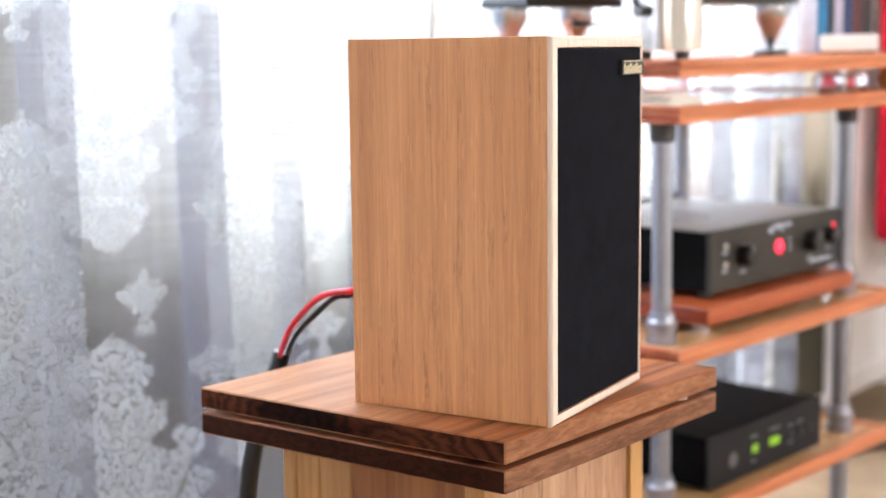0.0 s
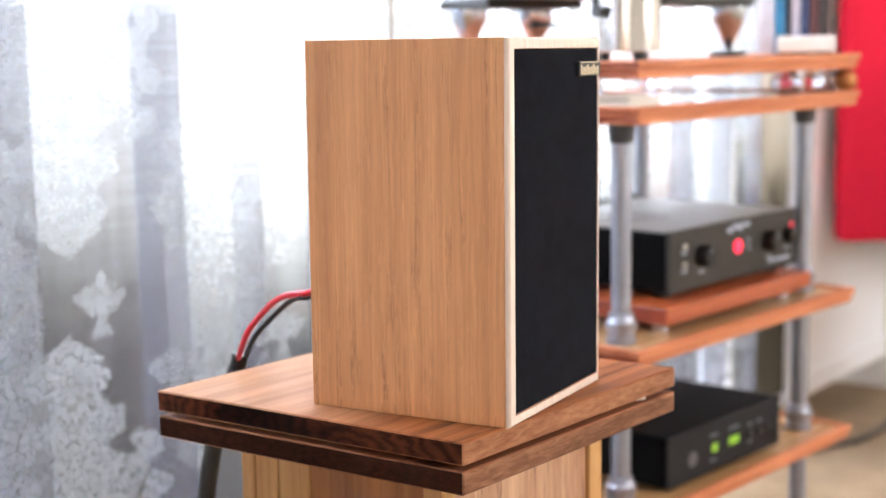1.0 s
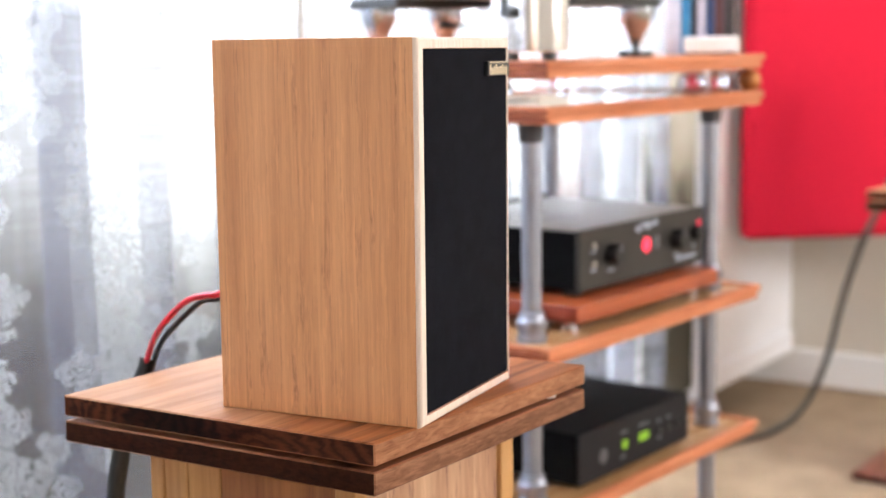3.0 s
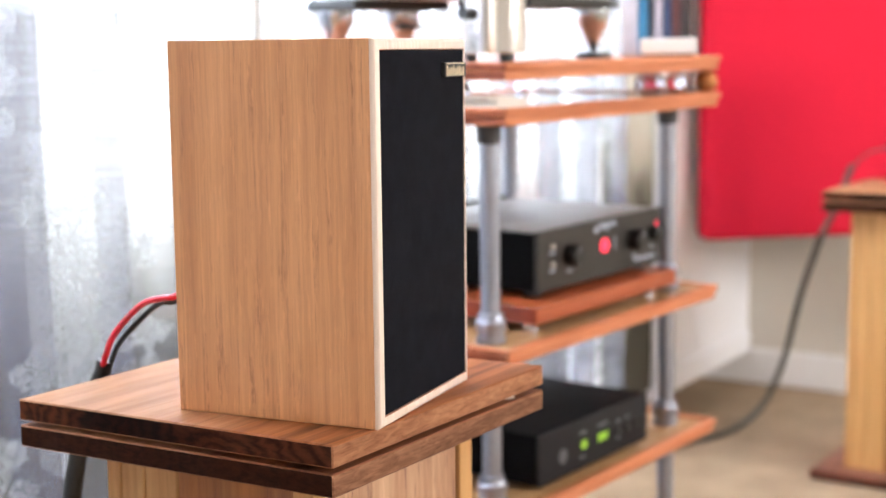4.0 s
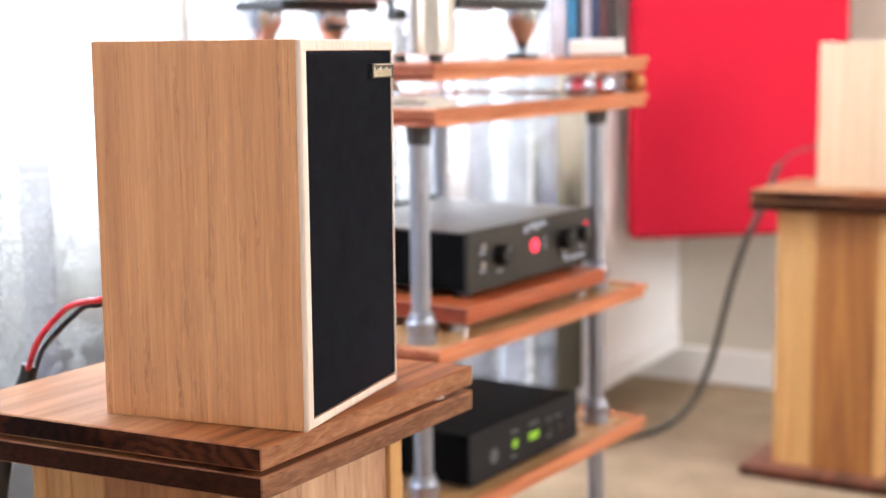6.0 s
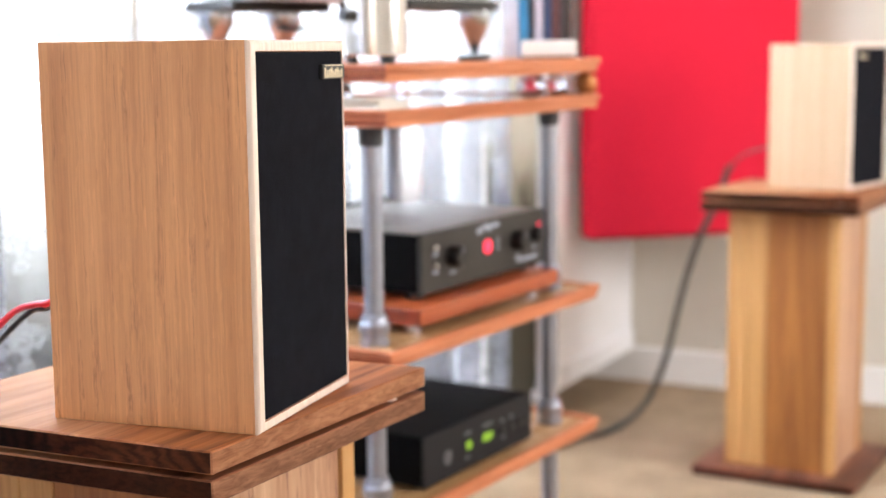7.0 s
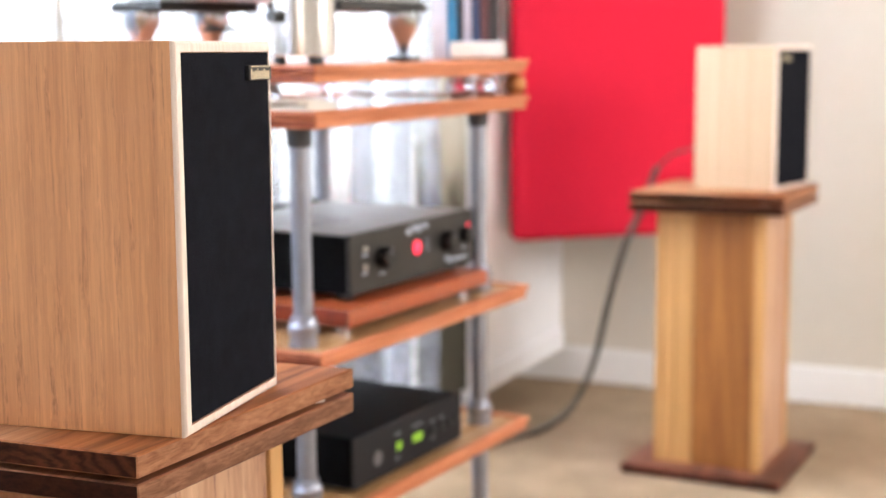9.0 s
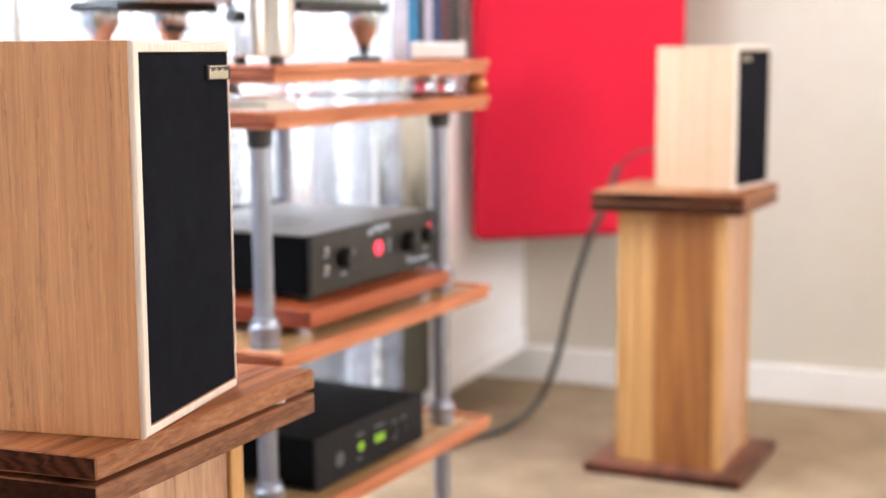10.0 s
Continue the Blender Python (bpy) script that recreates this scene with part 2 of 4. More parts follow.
MAPLE = wood("maple_edge", (0.82, 0.685, 0.595), (0.86, 0.735, 0.66), "z", 0.36, (0.7, 0.5, 0.34), 0.15, 30.0, end=0.95)
WALNUT_X = walnut_plank("walnut_top", (0.43, 0.225, 0.118), (0.30, 0.105, 0.038), (0.35, 0.165, 0.09), 0.105, 1.0)
WALNUT_LOW = walnut_plank("walnut_lower", (0.36, 0.17, 0.09), (0.24, 0.09, 0.045), (0.28, 0.14, 0.084), 0.05, 0.22)
WALNUT_BASE = wood("walnut_base", (0.17, 0.065, 0.042), (0.27, 0.11, 0.07), "x", 0.4, (0.07, 0.03, 0.018), 0.4, 12.0, rings=0.2)
BOARD_PALE = wood("pale_board", (0.47, 0.235, 0.076), (0.645, 0.375, 0.148), "z", 0.42, (0.33, 0.16, 0.06), 0.3, 16.0)
BOARD_BROWN = wood("brown_board", (0.225, 0.078, 0.018), (0.44, 0.18, 0.045), "z", 0.42, (0.13, 0.04, 0.016), 0.5, 12.0, twist=3.4)
BOARD_PINK = wood("pinkish_board", (0.38, 0.19, 0.11), (0.68, 0.44, 0.28), "z", 0.42, (0.20, 0.085, 0.065), 0.85, 18.0, twist=1.8)
SHELF_RED = wood("red_hardwood", (0.44, 0.14, 0.06), (0.68, 0.275, 0.145), "x", 0.38, (0.27, 0.08, 0.035), 0.35, 26.0, end=0.4)
SHELF_RED.node_tree.nodes["Principled BSDF"].inputs["Specular IOR Level"].default_value = 0.2
PLATFORM_RED = wood("dark_red_hardwood", (0.29, 0.055, 0.016), (0.42, 0.1, 0.03), "x", 0.36, (0.14, 0.03, 0.012), 0.25, 16.0, end=0.6)
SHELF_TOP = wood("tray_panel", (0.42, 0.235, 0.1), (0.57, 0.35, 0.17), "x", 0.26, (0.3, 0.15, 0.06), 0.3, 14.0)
# lacquered upper tray panel; its paler colour also carries the window's reflection
GLOSS_PANEL = wood("lacquered_panel_window_sheen", (0.66, 0.44, 0.31), (0.78, 0.58, 0.44), "x", 0.16, (0.5, 0.3, 0.18), 0.2, 14.0)
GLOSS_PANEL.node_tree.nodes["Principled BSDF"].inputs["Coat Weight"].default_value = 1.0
GRILLE = plain("black_grille_cloth", (0.0068, 0.0074, 0.0112), 0.9, 0, 0.4, 650, 0.7, 0.0006, spec=0.07)
BLACK = plain("black_plastic", (0.012, 0.012, 0.013), 0.4, 0, 0.2, 200)
BLACK_METAL = plain("black_painted_metal", (0.0055, 0.0055, 0.0062), 0.55, 0.0, 0.25, 300, 0.1, spec=0.03)
BRUSHED = plain("dark_grey_aluminium", (0.05, 0.047, 0.044), 0.42, 0.75, 0.12, 260, 0.06)
AMP_TOP = plain("grey_amplifier_lid", (0.24, 0.235, 0.215), 0.5, 0.45, 0.08, 80, 0.02)
KNOB = plain("black_knob", (0.008, 0.008, 0.009), 0.35, 0.3, 0.1, 200)
SILK = plain("printed_white_legend", (0.36, 0.4, 0.5), 0.5, 0, 0.05, 100, 0)
GOLD = plain("champagne_badge_metal", (0.86, 0.76, 0.56), 0.45, 1.0, 0.1, 200)
FLANGE = plain("dark_zinc_fitting", (0.07, 0.07, 0.075), 0.5, 0.6, 0.2, 120, 0.1)
PIPE = plain("galvanised_pipe", (0.33, 0.35, 0.41), 0.4, 0.8, 0.14, 90, 0.1)
CONE = plain("satin_aluminium", (0.55, 0.58, 0.63), 0.22, 1.0, 0.05, 80, 0)
STEEL = plain("satin_steel", (0.5, 0.47, 0.43), 0.4, 0.9, 0.1, 100, 0)
CHROME = plain("chrome", (0.75, 0.75, 0.78), 0.1, 1.0, 0.05, 100, 0)
RED_FELT = plain("red_fabric", (0.60, 0.019, 0.044), 0.9, 0, 0.05, 700, 0.35, 0.0006, spec=0.03)
RED_CABLE = plain("red_cable_jacket", (0.55, 0.01, 0.03), 0.35, 0, 0.1, 200)
BLACK_CABLE = plain("black_cable_jacket", (0.014, 0.014, 0.016), 0.45, 0, 0.2, 300)
GREY_CABLE = plain("grey_cable_jacket", (0.014, 0.013, 0.012), 0.6, 0, 0.25, 400, 0.3)
TAUPE_CABLE = plain("taupe_cable_jacket", (0.085, 0.078, 0.066), 0.6, 0, 0.25, 400, 0.3)
WALL_PAINT = plain("cream_wall_paint", (0.68, 0.63, 0.55), 0.85, 0, 0.03, 120, 0.2, 0.0012)
# wall white shifted blue and lifted to carry the curtain's cool light
WHITE_COOL_LIT = plain("white_wall_paint_cool_lit", (0.93, 0.935, 0.965), 0.7, 0, 0.03, 60, 0.08)
WHITE_PAINT = plain("white_paint", (0.93, 0.925, 0.915), 0.6, 0, 0.03, 60, 0.08)
CEILING_PAINT = plain("ceiling_paint", (0.8, 0.79, 0.77), 0.9, 0, 0.03, 100, 0.1)
CARPET = plain("tan_carpet", (0.355, 0.262, 0.174), 0.95, 0, 0.24, 110, 0.9, 0.004, spec=0.1)
RED_LED = glow("red_display", (1.0, 0.03, 0.08), 2.6)
GREEN_LED = glow("green_display", (0.4, 0.8, 0.03), 0.55)


# ---- building helpers ----
def box(bm, x0, x1, y0, y1, z0, z1, bevel=0.0, segments=1):
    made = bmesh.ops.create_cube(bm, size=1.0, matrix=Matrix.LocRotScale(
        ((x0 + x1) / 2, (y0 + y1) / 2, (z0 + z1) / 2), None, (x1 - x0, y1 - y0, z1 - z0)))
    if bevel:
        edges = list({e for v in made["verts"] for e in v.link_edges})
        bmesh.ops.bevel(bm, geom=edges, offset=bevel, segments=segments, affect="EDGES", profile=0.5)
    return bm


def cyl(bm, radius, length, m, segments=24, radius2=None, bevel=0.0):
    """A cylinder or cone along z from 0 to length, at the pose m."""
    made = bmesh.ops.create_cone(bm, cap_ends=True, segments=segments, radius1=radius,
                                 radius2=radius if radius2 is None else radius2, depth=length,
                                 matrix=m @ Matrix.Translation((0, 0, length / 2)))
    if bevel:
        edges = [e for e in {e for v in made["verts"] for e in v.link_edges} if len(e.link_faces) == 2
                 and e.calc_face_angle(0) > 1.0]
        bmesh.ops.bevel(bm, geom=edges, offset=bevel, segments=2, affect="EDGES", profile=0.5)
    return bm


def lathe(bm, profile, m, segments=28):
    """A turned solid from (radius, height) pairs, low to high."""
    rings = []
    for r, z in profile:
        rings.append([bm.verts.new(m @ Vector((r * math.cos(a), r * math.sin(a), z)))
                      for a in (2 * math.pi * k / segments for k in range(segments))])
    for lo, hi in zip(rings, rings[1:]):
        for k in range(segments):
            bm.faces.new((lo[k], lo[(k + 1) % segments], hi[(k + 1) % segments], hi[k]))
    bm.faces.new(list(reversed(rings[0])))
    bm.faces.new(rings[-1])
    return bm


def tube(bm, points, radius, sides=10):
    """A round cable through smooth points."""
    pts = [Vector(p) for p in points]
    path = []
    for k in range(len(pts) - 1):
        a, b, c, d = pts[max(0, k - 1)], pts[k], pts[k + 1], pts[min(len(pts) - 1, k + 2)]
        for j in range(10):
            s = j / 10
            path.append(0.5 * (2 * b + (c - a) * s + (2 * a - 5 * b + 4 * c - d) * s * s + (3 * b - a - 3 * c + d) * s ** 3))
    path.append(pts[-1])
    rings = []
    for k, q in enumerate(path):
        way = (path[min(k + 1, len(path) - 1)] - path[max(k - 1, 0)]).normalized()
        side = way.cross(Vector((0.3, 0.2, 0.93))).normalized()
        up = side.cross(way)
        rings.append([bm.verts.new(q + radius * (math.cos(a) * side + math.sin(a) * up))
                      for a in (2 * math.pi * j / sides for j in range(sides))])
    for lo, hi in zip(rings, rings[1:]):
        for k in range(sides):
            bm.faces.new((lo[k], hi[k], hi[(k + 1) % sides], lo[(k + 1) % sides]))
    bm.faces.new(rings[0])
    bm.faces.new(list(reversed(rings[-1])))
    return bm


def mesh_of(name, bm, material, smooth=False):
    bmesh.ops.recalc_face_normals(bm, faces=bm.faces)
    me = bpy.data.meshes.new(name)
    bm.to_mesh(me)
    bm.free()
    me.materials.append(material)
    if smooth:
        for f in me.polygons:
            f.use_smooth = True
        me.set_sharp_from_angle(angle=radians(38))
    return me


def part(name, bm, material, parent, label="", smooth=False):
    ob = new(name, mesh_of(name, bm, material, smooth))
    ob.parent = parent
    return tagged(ob, label)


def thing(name, label, category, m, group="", kind=""):
    ob = new(name)
    ob.empty_display_size = 0.05
    ob.matrix_world = m
    return tagged(ob, label, category, group, kind)


def solid(name, bm, material, label, category, m, kind="", smooth=False, group=""):
    ob = new(name, mesh_of(name, bm, material, smooth))
    ob.matrix_world = m
    return tagged(ob, label, category, group, kind)


def B(*args, **kw):
    return box(bmesh.new(), *args, **kw)


# ---- the room ----
U0, U1, V0, V1, TOP = -3.5, 2.80, -3.0, 0.66, 2.5
GU0, GU1, GZ0, GZ1 = -0.35, 2.17, 0.06, 2.12  # the glazed opening in the window wall

solid("floor", B(U0 - 0.2, U1 + 0.2, V0 - 0.2, V1 + 0.3, -0.12, 0.0), CARPET, "tan short-pile carpet over the whole floor", "floor", ROOM, "structure")
solid("ceiling", B(U0 - 0.2, U1 + 0.2, V0 - 0.2, V1 + 0.3, TOP, TOP + 0.12), CEILING_PAINT, "plain white painted ceiling", "ceiling", ROOM, "structure")

bm = bmesh.new()
box(bm, U0 - 0.2, GU0, V1, V1 + 0.2, 0.0, TOP)
box(bm, GU0, GU1, V1, V1 + 0.2, GZ1, TOP)
box(bm, GU0, GU1, V1, V1 + 0.2, 0.0, GZ0)
box(bm, GU1, U1, V1, V1 + 0.2, 0.09, TOP)
box(bm, GU1, U1, V1 + 0.14, V1 + 0.2, 0.0, 0.088)
solid("wall_window", bm, WHITE_COOL_LIT, "white painted wall with a wide window behind the lace curtain", "wall", ROOM, "structure")
solid("wall_side", B(U1, U1 + 0.2, V0 - 0.2, V1 + 0.2, 0.0, TOP), WALL_PAINT, "cream painted wall behind the second loudspeaker", "wall", ROOM, "structure")


def wall_with_opening(name, horizontal, at, a0, a1, w0, w1, z0, z1):
    bm = bmesh.new()
    for p0, p1, q0, q1 in ((a0, w0, 0, TOP), (w1, a1, 0, TOP), (w0, w1, 0, z0), (w0, w1, z1, TOP)):
        if horizontal:
            box(bm, p0, p1, at - 0.2, at, q0, q1)
        else:
            box(bm, at - 0.2, at, p0, p1, q0, q1)
    return solid(name, bm, WALL_PAINT, "cream painted wall behind the viewer, with an assumed window for a fill lamp", "wall", ROOM, "structure")


# unseen walls; their openings are assumed, to hold the fill lamps
wall_with_opening("wall_rear", True, V0, U0, U1, 0.35, 2.65, 0.92, 2.28)
wall_with_opening("wall_left", False, U0, V0, V1, -2.2, -0.2, 0.5, 2.1)

# baseboards
bm = bmesh.new()
box(bm, U1 - 0.014, U1, V0, V1 + 0.139, 0.0, 0.098, bevel=0.003)
solid("baseboard", bm, WHITE_PAINT, "white painted baseboard along the cream wall", "baseboard", ROOM, "structure")
bm = bmesh.new()
box(bm, GU1 + 0.002, U1 - 0.015, V1 - 0.012, V1 - 0.0005, 0.092, 0.15, bevel=0.003)
solid("trim", bm, WHITE_COOL_LIT, "white painted trim at the foot of the window wall", "trim", ROOM, "structure")


# ---- loudspeakers ----
def make_speaker(m, label):
    """Cabinet 182 x 187 x 306 mm; local front-left foot at the origin, front towards -y."""
    W, D, H = 0.1815, 0.187, 0.3065
    sp = thing("loudspeaker", label, "loudspeaker", m, "pair of loudspeakers")
    part("cabinet", B(0, W, 0.0046, D, 0, H, bevel=0.0006), VENEER, sp)
    bm = bmesh.new()
    e = 0.0086
    R = 0.0036
    profile = [(0.0, 0.0046)] + [(R - R * math.cos(q), R - R * math.sin(q)) for q in (math.pi / 2 * k / 7 for k in range(8))] + [(e, 0.0), (e, 0.0046)]
    corner = [[bm.verts.new((W - 0.42 * q if right else q, y, H - q if upper else q)) for q, y in profile]
              for right, upper in ((0, 0), (1, 0), (1, 1), (0, 1))]
    for k in range(4):
        for j in range(len(profile)):
            n = (j + 1) % len(profile)
            bm.faces.new((corner[k][j], corner[k][n], corner[(k + 1) % 4][n], corner[(k + 1) % 4][j]))
    part("front_frame", bm, MAPLE, sp, "pale maple edging with rounded corners", smooth=True)
    part("grille", B(e + 0.0008, W - 0.42 * e - 0.0004, 0.0002, 0.008, e + 0.0008, H - e - 0.0008, bevel=0.0015, segments=2), GRILLE, sp, "flat black cloth grille")
    bd = part("badge", B(0.128, 0.175, -0.0036, 0.0003, H - 0.0325, H - 0.0200, bevel=0.0006), BLACK, sp, "small black badge with gold lettering strokes")
    low, top = H - 0.0315, H - 0.0225
    strokes = [(4.4 * j, 2.2, 0, (0.95, 0.7, 0.8)[j % 3]) for j in range(9)] + [(0, 40, 1.12, 1.2)]
    for k, (x, wide, z0, z1) in enumerate(strokes):
        x = 0.1315 + 0.001 * x
        part("badge_stroke", B(x, x + 0.001 * wide, -0.0039, -0.0034 - 0.00001 * k, low + (top - low) * z0, low + (top - low) * z1), GOLD, bd, "champagne metal stroke")
    part("terminal_plate", B(W / 2 - 0.03, W / 2 + 0.03, D, D + 0.002, 0.07, 0.13), BLACK, sp)
    for k in (-1, 1):
        part("binding_post", cyl(bmesh.new(), 0.006, 0.022, pose(W / 2 + 0.0095 * k, D + 0.002, 0.1, -90), 16), GOLD, sp, smooth=True)
    return sp


NEAR_SPEAKER = pose(0, 0, 0.62)
FAR_SPEAKER = pose(2.075, -0.345, 0.62, 0, 0, -20.8)
near_speaker = make_speaker(NEAR_SPEAKER, "light eucalyptus-veneered bookshelf loudspeaker with black grille on a wooden stand")
far_speaker = copy_thing(near_speaker, FAR_SPEAKER)
tagged(far_speaker, "eucalyptus-veneered bookshelf loudspeaker with black grille, window sheen in its paler colour, on a wooden stand", "loudspeaker", "pair of loudspeakers")
# same veneer as its pair; the window's sheen goes in as paler colour
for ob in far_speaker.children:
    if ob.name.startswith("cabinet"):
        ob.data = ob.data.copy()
        ob.data.materials[0] = VENEER_SHEEN
    elif ob.name.startswith("badge"):
        ob.location.x -= 0.108  # the pair is mirrored: this badge sits at the other corner


# ---- stands ----
def skewed(bm, degrees):
    """Hand-cut boards are a little out of square."""
    k = math.tan(radians(degrees))
    for v in bm.verts:
        v.co.x -= k * v.co.y
    return bm


def make_stand(m, label):
    """Two walnut plates on a boarded post and a base; local origin on the floor under the middle."""
    X, Y, P, BASE = 0.161, 0.162, 0.118, 0.174
    st = thing("loudspeaker_stand", label, "loudspeaker stand", m, "pair of loudspeaker stands")
    part("base", B(-BASE, BASE, -BASE, BASE, 0.005, 0.022, bevel=0.0015), WALNUT_BASE, st, "dark reddish walnut base plate")
    part("felt_pad", B(-BASE + 0.002, BASE - 0.002, -BASE + 0.002, BASE - 0.002, 0.0, 0.005), BLACK, st, "black felt under the base")
    part("core", B(-P + 0.016, P - 0.016, -P + 0.016, P - 0.016, 0.022, 0.578), BOARD_BROWN, st)
    # boards of the four faces: corner strips stand proud of the middle boards
    for turn, mid, next_board, edge in ((0, BOARD_BROWN, BOARD_PALE, BOARD_PALE), (90, BOARD_PINK, BOARD_PINK, BOARD_PALE), (180, BOARD_BROWN, BOARD_PALE, BOARD_PALE), (270, BOARD_PINK, BOARD_PINK, BOARD_PALE)):
        r = pose(0, 0, 0, 0, 0, turn)  # before turning, the face looks to -x and runs along y
        for y0, y1, x0, mat, nm in ((-P, -P + 0.021, 0.0, edge, "corner_strip"), (-P + 0.0215, P - 0.0835, 0.004, mid, "board"),
                                    (P - 0.083, P - 0.0445, 0.003, next_board, "board"), (P - 0.044, P - 0.0165, 0.0015, next_board, "corner_strip")):
            bm = B(-P + x0, -P + 0.016, y0, y1, 0.022, 0.578, bevel=0.001)
            bmesh.ops.transform(bm, matrix=r, verts=bm.verts)
            part(nm, bm, mat, st)
    part("lower_plate", skewed(B(-X, X, -Y, Y, 0.578, 0.597, bevel=0.0012), 5), WALNUT_LOW, st, "dark walnut lower plate")
    for x, y in ((-0.115, -0.115), (-0.115, 0.12), (0.115, 0.12), (0.13, -0.147)):
        part("spacer", cyl(bmesh.new(), 0.009, 0.0045, pose(x, y, 0.597), 16), MAPLE, st, smooth=True)
    part("top_plate", skewed(B(-X, X, -Y, Y, 0.6015, 0.62, bevel=0.0012), 5), WALNUT_X, st, "oiled walnut top plate with dark heartwood on its edge")
    return st


near_stand = make_stand(pose(0.1216, 0.148, 0, 0, 0, -10.5), "square wooden loudspeaker stand with two walnut top plates")
far_stand = copy_thing(near_stand, pose(2.150, -0.240, 0, 0, 0, -11.0))

# ---- equipment rack ----
RACK = pose(0.688, 0.149, -0.001, 0, -0.4, -13.8)  # local x along the front, y towards the window
L, DEEP = 0.601, 0.42
rack = thing("equipment_rack", "open rack of red hardwood shelves on grey steel pipe posts", "equipment rack", RACK)


def shelf(z_top, thick, tray):
    lip, rim = thick * 0.46, 0.004 if tray else 0.0
    sh = part("shelf", B(0, L, 0, DEEP, z_top - lip, z_top - rim, bevel=0.0015), SHELF_RED, rack, "red hardwood shelf with a stepped edge")
    part("lower_edge", B(0.0035, L - 0.0035, 0.0035, DEEP - 0.0035, z_top - thick, z_top - lip, bevel=0.002), SHELF_RED, sh)
    if tray:
        w = 0.012
        for x0, x1, y0, y1 in ((0, L, 0, w), (0, L, DEEP - w, DEEP), (0, w, w, DEEP - w), (L - w, L, w, DEEP - w)):
            part("rim", B(x0, x1, y0, y1, z_top - rim - 0.0002, z_top, bevel=0.0014), SHELF_RED, sh)
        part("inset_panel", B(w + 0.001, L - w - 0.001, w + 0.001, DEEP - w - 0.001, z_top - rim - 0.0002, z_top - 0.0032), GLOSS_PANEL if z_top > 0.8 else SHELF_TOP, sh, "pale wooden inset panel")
    return sh


shelf(0.902, 0.023, False)
shelf(0.845, 0.023, True)
shelf(0.534, 0.022, True)
shelf(0.311, 0.022, True)
shelf(0.06, 0.022, True)
for px in (0.046, 0.537):
    for py in (0.06, DEEP - 0.057):
        po = part("post", cyl(bmesh.new(), 0.0132, 0.822, pose(px, py, 0.0), 24), PIPE, rack, "grey steel pipe post", smooth=True)
        for z in (0.06, 0.311, 0.534):
            part("collar", lathe(bmesh.new(), [(0.0195, z - 0.0032), (0.0205, z), (0.0205, z + 0.006), (0.0182, z + 0.0065), (0.0182, z + 0.014), (0.0205, z + 0.0145), (0.0212, z + 0.016), (0.0212, z + 0.026), (0.0195, z + 0.0275), (0.0178, z + 0.031), (0.0172, z + 0.037), (0.0135, z + 0.039)], pose(px, py, 0)), PIPE, po, smooth=True)
        part("flange", lathe(bmesh.new(), [(0.0138, 0.796), (0.0165, 0.799), (0.0165, 0.812), (0.0172, 0.815), (0.0172, 0.8215)], pose(px, py, 0)), FLANGE, po, "dark pipe flange", smooth=True)


def on_rack(x, y, z, turn=0):
    return RACK @ pose(x, y, z, 0, 0, turn)


# glass isolation balls that carry the uppermost shelf
GLASS = bpy.data.materials.new("clear_glass")
GLASS.use_nodes = True
GLASS.node_tree.nodes["Principled BSDF"].inputs["Transmission Weight"].default_value = 1.0
GLASS.node_tree.nodes["Principled BSDF"].inputs["Roughness"].default_value = 0.03
GLASS.node_tree.nodes["Principled BSDF"].inputs["Base Color"].default_value = (0.85, 0.9, 1.0, 1)
AMBER = plain("amber_brass", (0.42, 0.16, 0.05), 0.4, 0.5, 0.1, 80, 0)
for x, y, mat, lab in ((0.43, 0.04, GLASS, "clear glass ball under the upper shelf"), (0.468, 0.05, GLASS, "clear glass ball under the upper shelf"),
                       (0.512, 0.035, GLASS, "clear glass ball under the upper shelf"), (0.588, 0.02, AMBER, "amber brass ball under the upper shelf"),
                       (0.03, 0.36, GLASS, "clear glass ball under the upper shelf"), (0.56, 0.36, GLASS, "clear glass ball under the upper shelf"),
                       (0.06, 0.12, GLASS, "clear glass ball under the upper shelf")):
    bm = bmesh.new()
    bmesh.ops.create_uvsphere(bm, u_segments=24, v_segments=14, radius=0.0186)
    solid("ball", bm, mat, lab, "ball", on_rack(x, y, 0.8604), smooth=True, group="balls under the upper shelf")

# ---- amplifier on its platform ----
platform = thing("amplifier_platform", "red hardwood platform on chrome feet under the amplifier", "platform", on_rack(0.110, 0.03, 0.5295))
part("slab", B(0, 0.402, 0, 0.335, 0.0165, 0.0405, bevel=0.0025, segments=2), PLATFORM_RED, platform)
for x in (0.035, 0.367):
    for y in (0.035, 0.30):
        part("foot", lathe(bmesh.new(), [(0.011, 0.0013), (0.013, 0.0025), (0.013, 0.0055), (0.0075, 0.008), (0.0075, 0.0105), (0.0125, 0.013), (0.0125, 0.0165)], pose(x, y, 0)), CHROME, platform, "chrome foot", smooth=True)

amp = thing("amplifier", "dark grey integrated amplifier with red display and black knobs", "amplifier", on_rack(0.158, 0.058, 0.570))
AW, AH = 0.354, 0.096
part("chassis", B(0.002, AW - 0.002, 0.0085, 0.29, 0.011, AH - 0.003, bevel=0.0015), BLACK_METAL, amp, "black sheet-metal chassis")
part("front_panel", B(0, AW, 0, 0.008, 0.009, AH, bevel=0.002, segments=2), BRUSHED, amp, "dark grey brushed front panel")
part("rear_panel", B(0.003, AW - 0.003, 0.2905, 0.295, 0.011, AH + 0.004, bevel=0.001), BLACK_METAL, amp, "black rear panel standing above the lid")
